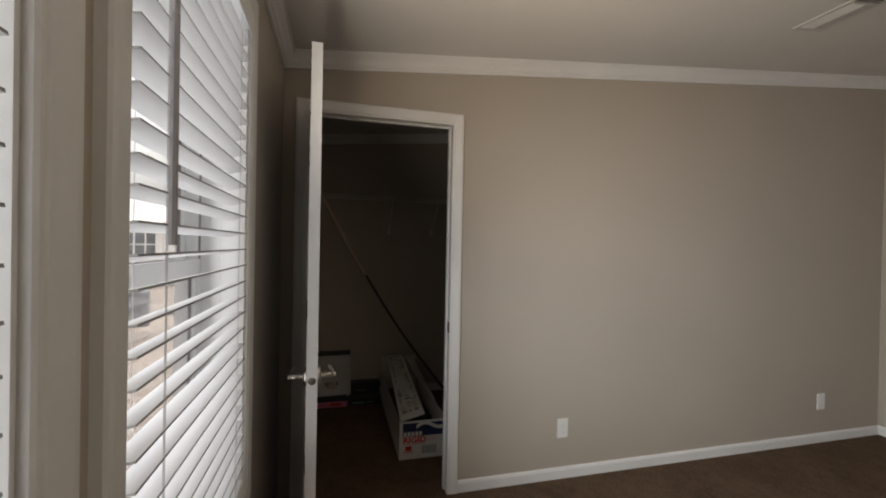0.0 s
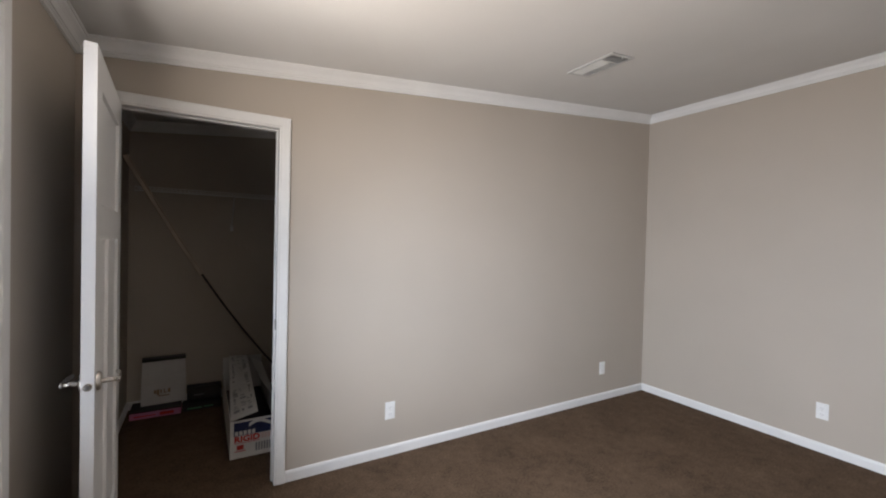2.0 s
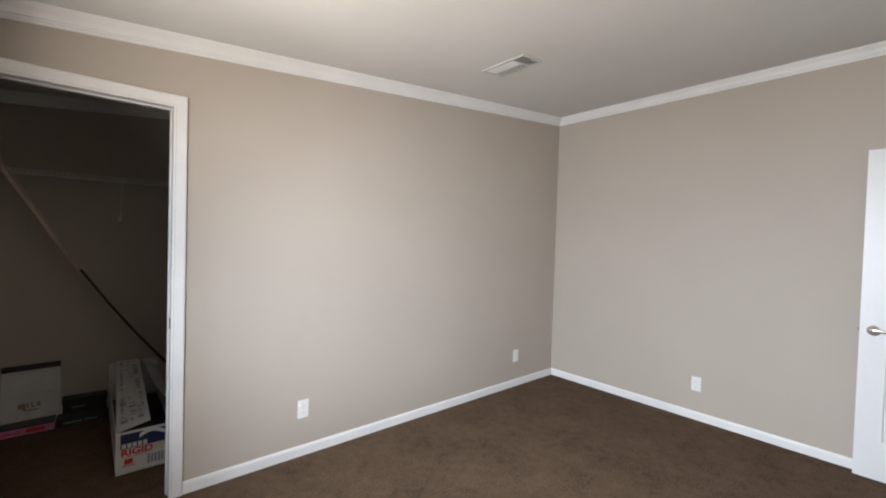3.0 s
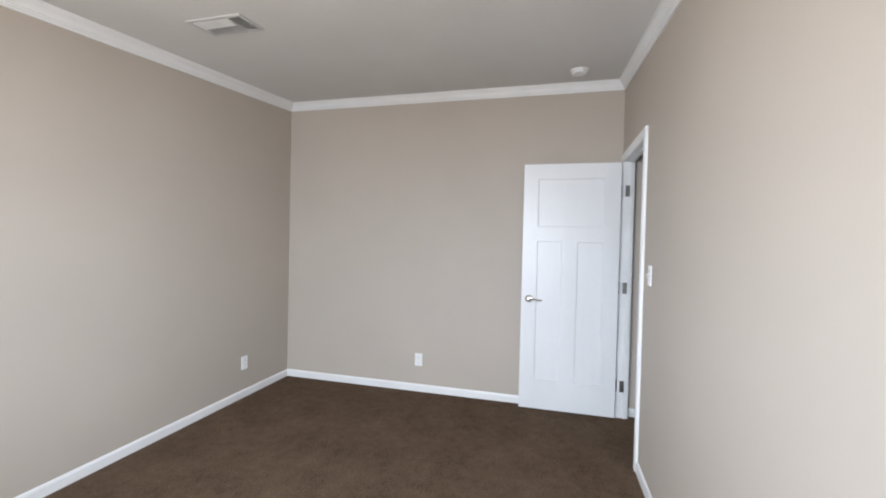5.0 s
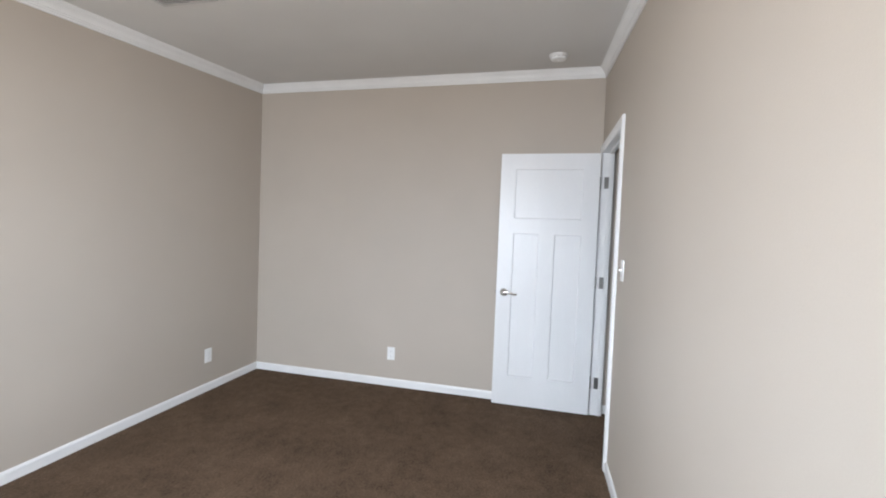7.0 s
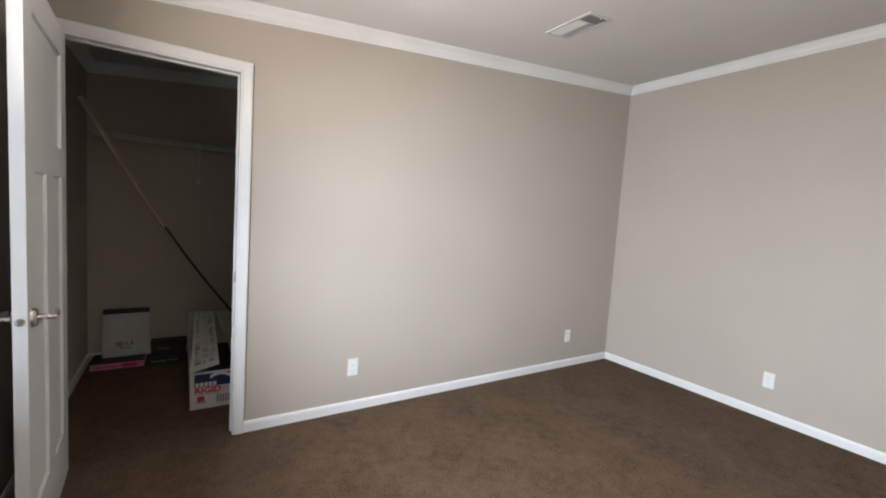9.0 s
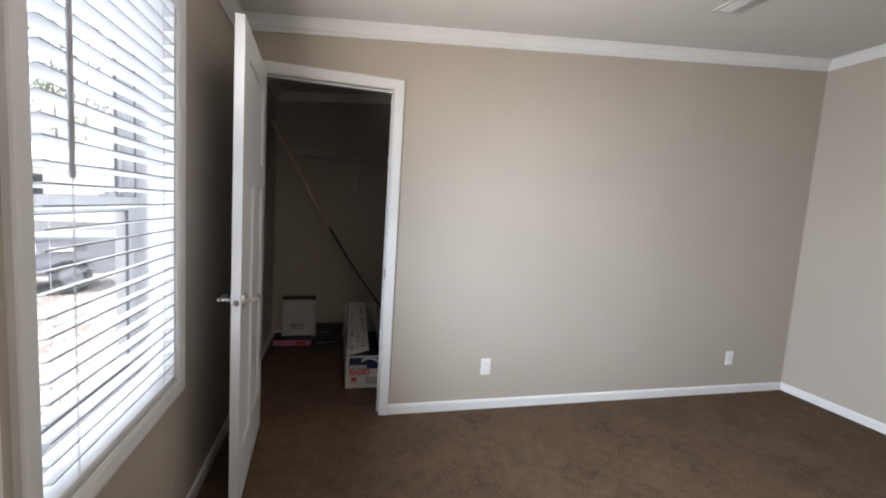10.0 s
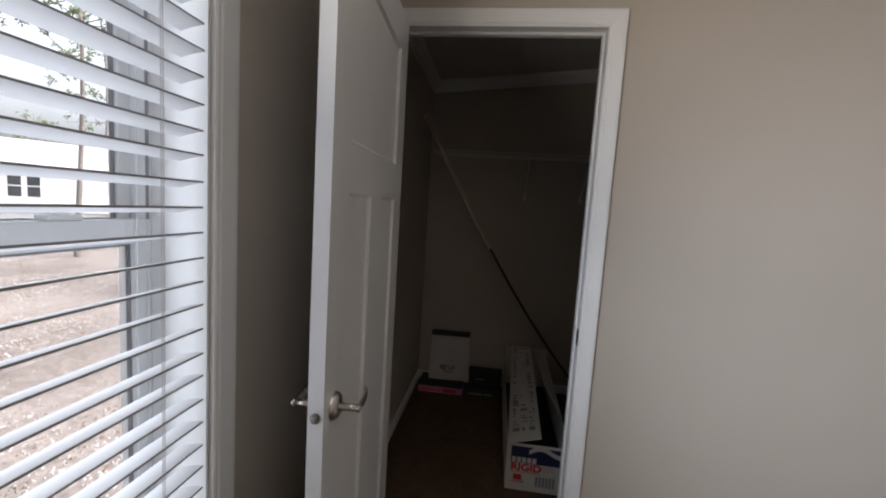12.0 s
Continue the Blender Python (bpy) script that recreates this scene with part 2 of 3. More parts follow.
# walls
TOP = 2.86
bm = bmesh.new()
ys = [YR - 1.6]
for a, b in sorted(WINDOWS):
    ys += [a, b]
ys.append(YB + CT)
for i in range(0, len(ys), 2):
    box(bm, XW - WT, XW, ys[i], ys[i + 1], -0.1, TOP)
for a, b in WINDOWS:
    box(bm, XW - WT, XW, a, b, -0.1, WZ0)
    box(bm, XW - WT, XW, a, b, WZ1, TOP)
tagged(part("wall_west", bm, WALL), "greige painted outer wall with two windows", "wall", kind="structure")
bm = bmesh.new()
box(bm, XW - 0.01, CX0 - SET, YC, YC + CT, -0.1, TOP)
box(bm, CX1 + SET, XF + 0.01, YC, YC + CT, -0.1, TOP)
box(bm, CX0 - SET, CX1 + SET, YC, YC + CT, DH + SET, TOP)
tagged(part("wall_north", bm, WALL), "greige painted wall with a closet doorway", "wall", kind="structure")
tagged(part("wall_east", boxed(XF, XF + CT, YR - 1.6, YB + CT, -0.1, TOP), WALL), "plain greige painted wall", "wall", kind="structure")
bm = bmesh.new()
box(bm, XW - 0.01, EX0 - SET, YR - CT, YR, -0.1, TOP)
box(bm, EX1 + SET, XF + 0.01, YR - CT, YR, -0.1, TOP)
box(bm, EX0 - SET, EX1 + SET, YR - CT, YR, DH + SET, TOP)
tagged(part("wall_south", bm, WALL), "greige painted wall with the entry doorway", "wall", kind="structure")
tagged(part("wall_closet_back", boxed(XW - 0.01, XF + 0.01, YB, YB + CT, -0.1, TOP), WALL), "greige painted closet back wall", "wall", kind="structure")
tagged(part("wall_closet_end", boxed(CLX, CLX + CT, YC + CT, YB, -0.1, TOP), WALL), "greige painted closet end wall", "wall", kind="structure")
tagged(part("wall_hall", boxed(XW - 0.01, XF + 0.01, YR - CT - 1.5, YR - CT - 1.4, -0.1, TOP), WALL), "greige painted hallway wall", "wall", kind="structure")
tagged(part("wall_hall_end", boxed(2.2, 2.3, YR - CT - 1.4, YR - CT, -0.1, TOP), WALL), "greige painted hallway end wall", "wall", kind="structure")

# baseboards
BH, BT = 0.066, 0.012
BASE = [(0, 0), (BT, 0), (BT, BH - 0.016), (BT * 0.75, BH - 0.006), (BT * 0.4, BH), (0, BH)]


def baseboard(p0, p1, out):
    p0, p1, up = Vector(p0), Vector(p1), Vector((0, 0, 1))
    ob = part("baseboard", sweep(bmesh.new(), BASE, [((*p0.xy, 0.001), out, up), ((*p1.xy, 0.001), out, up)]), TRIM)
    return tagged(ob, "white painted wooden baseboard along the wall", "baseboard", kind="structure")


CW = 0.066  # casing width
baseboard((XW, YR, 0), (XW, YC, 0), (1, 0, 0))
baseboard((CX1 + CW - 0.003, YC, 0), (XF - 0.002, YC, 0), (0, -1, 0))
baseboard((XF, YR, 0), (XF, YC, 0), (-1, 0, 0))
baseboard((XW, YR, 0), (EX0 - CW, YR, 0), (0, 1, 0))
baseboard((XW, YC + CT, 0), (XW, YB, 0), (1, 0, 0))
baseboard((XW, YB, 0), (CLX, YB, 0), (0, -1, 0))
baseboard((2.3, YR - CT - 1.4, 0), (XF, YR - CT - 1.4, 0), (0, 1, 0))
baseboard((XF, YR - CT - 1.4, 0), (XF, YR - CT, 0), (-1, 0, 0))

# crown moulding: out from the wall, down from the ceiling
CROWN = [(0, 0), (0.054, 0), (0.054, -0.010), (0.047, -0.011), (0.045, -0.017), (0.037, -0.024), (0.028, -0.034), (0.022, -0.046), (0.020, -0.053), (0.014, -0.054), (0.014, -0.057), (0.017, -0.060), (0.017, -0.064), (0.012, -0.067), (0.012, -0.070), (0.014, -0.073), (0.012, -0.078), (0, -0.078)]


def crown(p0, p1, out):
    up = Vector((0, 0, 1))
    fr = [((x, y, vault(x) + 0.001), out, up) for x, y in (p0, p1)]
    ob = part("crown_moulding", sweep(bmesh.new(), CROWN, fr), TRIM)
    return tagged(ob, "white stepped crown moulding below the ceiling", "moulding", kind="structure")


crown((XW, YC), (XF, YC), (0, -1, 0))
crown((XF, YR), (XF, YC), (-1, 0, 0))
crown((XW, YR), (XF, YR), (0, 1, 0))
crown((XW, YR), (XW, YC), (1, 0, 0))
crown((XW, YB), (CLX, YB), (0, -1, 0))
crown((XW, YC + CT), (XW, YB), (1, 0, 0))

# ---- door and window trim ----
# casing profile: across from the inner edge outwards, and proud of the wall
CAS = [(0.004, 0), (0.004, 0.010), (0.008, 0.013), (0.014, 0.013), (0.017, 0.016), (0.052, 0.019), (0.062, 0.018), (CW, 0.014), (CW, 0)]


def casing_run(bm, path, corners_out, normal):
    """A mitred run of casing: path points lie on the opening's edge, corners_out point away from it."""
    fr = [(p, o, normal) for p, o in zip(path, corners_out)]
    return sweep(bm, CAS, fr)


def door_trim(name, x0, x1, y, ny, label):
    t = thing(name, label, "door frame", kind="structure")
    n = (0, ny, 0)
    casing = casing_run(bmesh.new(), [(x0, y, 0.002), (x0, y, DH), (x1, y, DH), (x1, y, 0.002)], [(-1, 0, 0), (-1, 0, 1), (1, 0, 1), (1, 0, 0)], n)
    part("casing", casing, TRIM, t)
    back = casing_run(bmesh.new(), [(x0, y - ny * CT, 0.002), (x0, y - ny * CT, DH), (x1, y - ny * CT, DH), (x1, y - ny * CT, 0.002)], [(-1, 0, 0), (-1, 0, 1), (1, 0, 1), (1, 0, 0)], (0, -ny, 0))
    part("casing", back, TRIM, t)
    # jamb boards and stops, set into the opening
    lo, hi = sorted((y, y - ny * CT))
    q = 0.005  # the casing stands back from the jamb's face by this much
    for a, b in ((x0 - SET, x0 - q), (x1 + q, x1 + SET)):
        part("jamb", boxed(a, b, lo + 0.001, hi - 0.001, 0.002, DH + SET), TRIM, t)
    part("jamb", boxed(x0 - q, x1 + q, lo + 0.001, hi - 0.001, DH + q, DH + SET), TRIM, t)
    s0, s1 = sorted((y - ny * 0.038, y - ny * 0.064))
    part("door_stop", boxed(x0 - q, x0 + 0.004, s0, s1, 0.002, DH + q, 0.002), TRIM, t)
    part("door_stop", boxed(x1 - 0.004, x1 + q, s0, s1, 0.002, DH + q, 0.002), TRIM, t)
    part("door_stop", boxed(x0 + 0.004, x1 - 0.004, s0, s1, DH - 0.004, DH + q, 0.002), TRIM, t)
    return t


closet_frame = door_trim("door_frame_1", CX0, CX1, YC, -1, "white painted closet door casing and jambs")
strike = part("strike_plate", boxed(CX1 + 0.0025, CX1 + 0.0052, -0.006, 0.030, 0.895, 0.957, 0.001), BRONZE, closet_frame, "dark steel strike plate")
part("strike_hole", boxed(CX1 + 0.0015, CX1 + 0.0030, 0.002, 0.022, 0.904, 0.948), DARKBOX, strike)
entry_frame = door_trim("door_frame_2", EX0, EX1, YR, 1, "white painted entry door casing and jambs")


def panel_door(name, width, label, handle_flip, leaf_y, lever_style, at, rz):
    """A three panel door in its own space: hinge edge on z at x=0, reaching along +x, thickness along y."""
    h, th, z0 = 2.026, 0.035, 0.012
    d = thing(name, label, "door", at, rz, kind="structure")
    st, top, lock, bot = 0.118, 0.122, 0.118, 0.235
    mid = 0.118
    w0 = 0.002
    w1 = width
    zt = z0 + h
    upper0, upper1 = zt - 0.515, zt - top
    low1, low0 = upper0 - lock, z0 + bot
    openings = [(w0 + st, w1 - st, upper0, upper1), (w0 + st, (w0 + w1 - mid) / 2, low0, low1), ((w0 + w1 + mid) / 2, w1 - st, low0, low1)]
    frame_pieces = [(w0, w0 + st, z0, zt), (w1 - st, w1, z0, zt), (w0 + st, w1 - st, upper1, zt), (w0 + st, w1 - st, low1, upper0), (w0 + st, w1 - st, z0, low0), ((w0 + w1 - mid) / 2, (w0 + w1 + mid) / 2, low0, low1)]
    bm = bmesh.new()
    for a, b, c, e in frame_pieces:
        box(bm, a, b, -th / 2, th / 2, c, e)
    bmesh.ops.remove_doubles(bm, verts=bm.verts, dist=0.0001)
    part("slab", bm, DOORW, d)
    for a, b, c, e in openings:
        # a recessed flat panel with a sloped sticking round it
        bm = bmesh.new()
        rec, slope = 0.009, 0.007
        for s in (-1, 1):
            y_out, y_in = s * (th / 2 - 0.0008), s * (th / 2 - rec)
            o = [bm.verts.new(p) for p in ((a, y_out, c), (b, y_out, c), (b, y_out, e), (a, y_out, e))]
            i = [bm.verts.new(p) for p in ((a + slope, y_in, c + slope), (b - slope, y_in, c + slope), (b - slope, y_in, e - slope), (a + slope, y_in, e - slope))]
            for k in range(4):
                bm.faces.new((o[k], o[(k + 1) % 4], i[(k + 1) % 4], i[k]))
            bm.faces.new(i)
        part("panel", bm, DOORW, d)
    # lever set
    lz, lx = 0.925, width - 0.062
    hs = part("lever_set", lathe(bmesh.new(), [(0.0, -th / 2 - 0.012), (0.026, -th / 2 - 0.012), (0.031, -th / 2 - 0.006), (0.032, -th / 2), (0.032, th / 2), (0.031, th / 2 + 0.006), (0.026, th / 2 + 0.012), (0.0, th / 2 + 0.012)], 28, pose(lx, 0, lz, -90, 0, 0)), NICKEL, d, "satin nickel lever handles", True)
    for s in (-1, 1):
        part("neck", rod(bmesh.new(), (lx, s * (th / 2 + 0.010), lz), (lx, s * (th / 2 + 0.060), lz), 0.0090, 0.0085, 16), NICKEL, hs, smooth=True)
        bm = bmesh.new()
        n, rings = 14, []
        for k in range(n + 1):
            f = k / n
            x = lx + 0.011 - 0.120 * f
            wave = 0.008 * math.sin(f * 5.2) * (1 - 0.3 * f) if lever_style == "wave" else -0.002 * f
            tall = (0.0110 - 0.0050 * f) if lever_style == "wave" else (0.0090 - 0.0012 * f)
            thick = 0.0050 - 0.0010 * f
            end = 0.55 if k in (0, n) else 1.0
            yo = s * (th / 2 + 0.058 - 0.016 * f ** 4)
            rings.append([bm.verts.new((x, yo + thick * end * math.copysign(abs(math.cos(a)) ** 0.5, math.cos(a)), lz + wave + tall * end * math.copysign(abs(math.sin(a)) ** 0.5, math.sin(a)))) for a in (2 * math.pi * q / 16 for q in range(16))])
        for p, q in zip(rings, rings[1:]):
            for k in range(16):
                bm.faces.new((p[k], p[(k + 1) % 16], q[(k + 1) % 16], q[k]))
        bm.faces.new(rings[0][::-1])
        bm.faces.new(rings[-1])
        part("lever", bm, NICKEL, hs, smooth=True)
    lp = part("latch_face", rod(bmesh.new(), (width - 0.001, 0, lz), (width + 0.0012, 0, lz), 0.0125, None, 24), NICKEL, d, "round nickel latch face")
    part("latch_bolt", boxed(width + 0.001, width + 0.010, -0.0065, 0.0065, lz - 0.008, lz + 0.008, 0.003), BRONZE, lp)
    for z in (0.262, 1.046, 1.815):
        hg = part("hinge", boxed(-0.002, 0.0025, -th / 2 + 0.002, th / 2 - 0.004, z - 0.044, z + 0.044), BRONZE, d, "steel butt hinge")
        part("hinge_pin", rod(bmesh.new(), (-0.004, handle_flip * (th / 2 + 0.004), z - 0.046), (-0.004, handle_flip * (th / 2 + 0.004), z + 0.046), 0.006, None, 12), BRONZE, hg, smooth=True)
        part("hinge_leaf", boxed(-0.062, -0.031, leaf_y, leaf_y + 0.003, z - 0.044, z + 0.044), BRONZE, hg)
    return d


closet_door = panel_door("door_1", 0.752, "white three-panel closet door standing open into the room", -1, -0.0185, "flat", (CX0 + 0.030, -0.030, 0), -87.0)
entry_door = panel_door("door_2", 0.755, "white three-panel entry door standing open along the wall", -1, -0.0015, "wave", (EX1 - 0.014, YR + 0.020, 0), 90.0)

# ---- windows with blinds ----


def window_unit(name, y0, y1):
    t = thing(name, "white vinyl single-hung window with painted casing", "window", kind="structure")
    n = (1, 0, 0)
    cas = casing_run(bmesh.new(), [(XW, y0, WZ0), (XW, y0, WZ1), (XW, y1, WZ1), (XW, y1, WZ0), (XW, y0, WZ0)], [(0, -1, -1), (0, -1, 1), (0, 1, 1), (0, 1, -1), (0, -1, -1)], n)
    part("casing", cas, TRIM, t)
    # jamb lining
    j = 0.006
    xb = XW - WT
    part("jamb", boxed(xb, XW + 0.002, y0 - 0.001, y0 + j, WZ0 - 0.001, WZ1 + 0.001), TRIM, t)
    part("jamb", boxed(xb, XW + 0.002, y1 - j, y1 + 0.001, WZ0 - 0.001, WZ1 + 0.001), TRIM, t)
    part("jamb", boxed(xb, XW + 0.002, y0 + j, y1 - j, WZ1 - j, WZ1 + 0.001), TRIM, t)
    part("window_sill", boxed(xb, XW + 0.002, y0 + j, y1 - j, WZ0 - 0.001, WZ0 + j), TRIM, t)
    a, b, c, e = y0 + j, y1 - j, WZ0 + j, WZ1 - j
    # outer vinyl frame
    part("window_frame", boxed(xb + 0.002, xb + 0.070, a, a + 0.008, c, e, 0.002), VINYL, t)
    part("window_frame", boxed(xb + 0.002, xb + 0.070, b - 0.008, b, c, e, 0.002), VINYL, t)
    part("window_frame", boxed(xb + 0.002, xb + 0.070, a + 0.008, b - 0.008, e - 0.028, e, 0.002), VINYL, t)
    part("window_frame", boxed(xb + 0.002, xb + 0.070, a + 0.008, b - 0.008, c, c + 0.030, 0.002), VINYL, t)
    mz0, mz1 = 1.284, 1.328
    for label, x0, x1, z0, z1, low, high in (("upper_sash", xb + 0.010, xb + 0.034, mz0, e - 0.028, 0.040, 0.030), ("lower_sash", xb + 0.038, xb + 0.066, c + 0.030, mz1, 0.040, 0.045)):
        s = part(label, boxed(x0, x1, a + 0.008, a + 0.034, z0, z1, 0.002), VINYL, t)
        part("stile", boxed(x0, x1, b - 0.034, b - 0.008, z0, z1, 0.002), VINYL, s)
        part("rail", boxed(x0, x1, a + 0.034, b - 0.034, z0, z0 + low, 0.002), VINYL, s)
        part("rail", boxed(x0, x1, a + 0.034, b - 0.034, z1 - high, z1, 0.002), VINYL, s)
        xm = (x0 + x1) / 2
        for g0, g1 in ((a + 0.034, a + 0.037), (b - 0.037, b - 0.034)):
            part("gasket", boxed(xm - 0.005, xm + 0.005, g0, g1, z0 + low, z1 - high), GASKET, s)
        for g0, g1 in ((z0 + low, z0 + low + 0.005), (z1 - high - 0.005, z1 - high)):
            part("gasket", boxed(xm - 0.005, xm + 0.005, a + 0.037, b - 0.037, g0, g1), GASKET, s)
        pane = part("pane", boxed(xm - 0.002, xm + 0.002, a + 0.0355, b - 0.0355, z0 + low + 0.003, z1 - high - 0.003), GLASS, s)
        pane.visible_shadow = False
    # balance channel beside the upper sash, screen edge outside
    for g0 in (a + 0.0075, b - 0.0095):
        part("balance_track", boxed(xb + 0.066, xb + 0.0712, g0, g0 + 0.0025, mz1, e - 0.028), GASKET, t)
    for yc in (y0 + 0.16, y1 - 0.16):
        lk = part("sash_lock", boxed(xb + 0.040, xb + 0.064, yc - 0.028, yc + 0.028, mz1, mz1 + 0.009, 0.003), VINYL, t)
        part("lock_cam", rod(bmesh.new(), (xb + 0.052, yc, mz1 + 0.008), (xb + 0.052, yc, mz1 + 0.017), 0.012, 0.010, 16), VINYL, lk)
    return t


def blind(y0, y1, at_x, wand_y):
    t = thing("venetian_blind", "white faux-wood venetian blind with level slats in the window", "blind", group="window blinds")
    g = 0.006
    a, b = y0 + 0.016 + g, y1 - 0.021 - g
    part("headrail", boxed(at_x - 0.028, at_x + 0.028, a, b, WZ1 - 0.010 - 0.048, WZ1 - 0.011, 0.002), SLAT, t)
    part("valance", boxed(at_x + 0.029, at_x + 0.036, a, b, WZ1 - 0.078, WZ1 - 0.011, 0.003), SLAT, t)
    prof = []
    n = 6
    for k in range(n + 1):
        u = -0.0235 + 0.047 * k / n
        prof.append((u, 0.0016 * (1 - (u / 0.0235) ** 2) + 0.0018))
    for k in range(n, -1, -1):
        u = -0.0235 + 0.047 * k / n
        prof.append((u, 0.0016 * (1 - (u / 0.0235) ** 2) - 0.0018))
    tilt = radians(13)
    ux, vx = (math.cos(tilt), 0, math.sin(tilt)), (-math.sin(tilt), 0, math.cos(tilt))
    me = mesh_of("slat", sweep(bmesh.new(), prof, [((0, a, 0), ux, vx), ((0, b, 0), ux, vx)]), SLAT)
    me.materials.append(EDGESHADE)  # the long edges, with their shade put into the colour
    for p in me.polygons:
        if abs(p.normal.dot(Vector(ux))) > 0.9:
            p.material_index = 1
    z, zs = 1.9500, []
    while z > WZ0 + 0.052:
        zs.append(z)
        z -= 0.0459
    for k, z in enumerate(zs):
        s = new("slat", me)
        s.parent = t
        s.matrix_basis = pose(at_x, random.uniform(-0.0012, 0.0012), z + random.uniform(-0.0006, 0.0006), random.uniform(-0.12, 0.12), random.uniform(-1.2, 1.2), 0)
    part("bottom_rail", boxed(at_x - 0.026, at_x + 0.026, a, b, WZ0 + 0.014, WZ0 + 0.031, 0.004), SLAT, t)
    for y in (a + 0.095, b - 0.095):
        for x in (at_x - 0.022, at_x + 0.022):
            part("ladder_cord", rod(bmesh.new(), (x, y, WZ0 + 0.02), (x, y, WZ1 - 0.05), 0.0007, None, 6), CORD, t)
        part("lift_cord", rod(bmesh.new(), (at_x + 0.0225, y + 0.004, WZ0 + 0.02), (at_x + 0.0225, y + 0.004, WZ1 - 0.05), 0.0008, None, 6), CORD, t)
    wn_ = part("tilt_wand", rod(bmesh.new(), (at_x + 0.046, wand_y, 1.975), (at_x + 0.046, wand_y, 1.372), 0.0052, 0.0058, 6), WAND, t, "grey plastic tilt wand")
    part("wand_hook", rod(bmesh.new(), (at_x + 0.030, wand_y, 1.995), (at_x + 0.046, wand_y, 1.972), 0.002, None, 8), NICKEL, wn_)
    return t


for k, (a, b) in enumerate(WINDOWS):
    window_unit("window_%d" % (k + 1), a, b)
    blind(a, b, XW - 0.012, a + 0.073)

# ---- wall and ceiling fittings ----


def outlet(at, rz):
    t = thing("wall_outlet", "white plastic duplex outlet plate on the wall", "outlet", at, rz, group="wall outlets")
    part("cover_plate", boxed(-0.035, 0.035, -0.006, 0.0, -0.0575, 0.0575, 0.0025), PLATE, t)
    for s in (-1, 1):
        r = part("receptacle", boxed(-0.0165, 0.0165, -0.0085, -0.004, s * 0.0215 - 0.014, s * 0.0215 + 0.014, 0.003), PLATE, t)
        for dx in (-0.0065, 0.0065):
            part("slot", boxed(dx - 0.0011, dx + 0.0011, -0.0088, -0.0070, s * 0.0215 - 0.004, s * 0.0215 + 0.006), SLOT, r)
        part("slot", rod(bmesh.new(), (0, -0.0088, s * 0.0215 - 0.009), (0, -0.0070, s * 0.0215 - 0.009), 0.0022, None, 10), SLOT, r)
    part("screw", rod(bmesh.new(), (0, -0.0072, 0), (0, -0.005, 0), 0.003, None, 12), NICKEL, t)
    return t


outlet((1.508, YC, 0.300), 0)
outlet((3.620, YC, 0.297), 0)
outlet((XF, -1.383, 0.292), -90)


def light_switch(at, rz):
    t = thing("light_switch", "white plastic toggle light switch beside the door", "switch", at, rz)
    part("cover_plate", boxed(-0.035, 0.035, -0.006, 0.0, -0.0575, 0.0575, 0.0025), PLATE, t)
    tg = part("toggle", boxed(-0.0045, 0.0045, -0.020, -0.004, -0.004, 0.010, 0.0015), PLATE, t)
    for z in (-0.03, 0.03):
        part("screw", rod(bmesh.new(), (0, -0.0072, z), (0, -0.005, z), 0.003, None, 12), NICKEL, t)
    return t


light_switch((3.182, YR, 1.215), 180)


def ceiling_register(x0, x1, y0, y1):
    cx, cy = (x0 + x1) / 2, (y0 + y1) / 2
    t = thing("ceiling_vent", "white louvred metal air register in the ceiling", "vent", (cx, cy, vault(cx)))
    t.matrix_basis = pose(cx, cy, vault(cx), 0, -math.degrees(math.atan(0.09)), 0)
    w, l = (x1 - x0) / 2, (y1 - y0) / 2
    rim = 0.022
    for a, b, c, e in ((-w, w, -l, -l + rim), (-w, w, l - rim, l), (-w, -w + rim, -l + rim, l - rim), (w - rim, w, -l + rim, l - rim)):
        part("frame", boxed(a, b, c, e, -0.008, 0.0, 0.002), REGIST, t)
    part("backing", boxed(-w + rim, w - rim, -l + rim, l - rim, -0.0015, -0.0005), DUCT, t)
    part("divider", boxed(-w + rim, w - rim, -l * 0.45, -l * 0.45 + 0.006, -0.008, -0.002), REGIST, t)
    n = 9
    lm = mesh_of("louvre", boxed(-0.0065, 0.0065, -l * 0.45 + 0.007, l - rim, -0.0006, 0.0006), REGIST)
    for k in range(n):
        x = -w + rim + (k + 0.5) * (2 * w - 2 * rim) / n
        lo = new("louvre", lm)
        lo.parent = t
        lo.matrix_basis = pose(x, 0, -0.0055, 0, 52 if k < n / 2 else -52, 0)
    lm2 = mesh_of("louvre_short", boxed(-w + rim, w - rim, -0.006, 0.006, -0.0006, 0.0006), REGIST)
    for k in range(5):
        y = -l + rim + (k + 0.5) * (l - rim - l * 0.45) / 5
        lo = new("louvre", lm2)
        lo.parent = t
        lo.matrix_basis = pose(0, y, -0.0055, 55, 0, 0)
    part("damper_lever", boxed(-0.004, 0.004, -l + 0.006, -l + 0.016, -0.020, -0.006, 0.001), REGIST, t)
    return t


ceiling_register(2.470, 2.672, -0.908, -0.558)


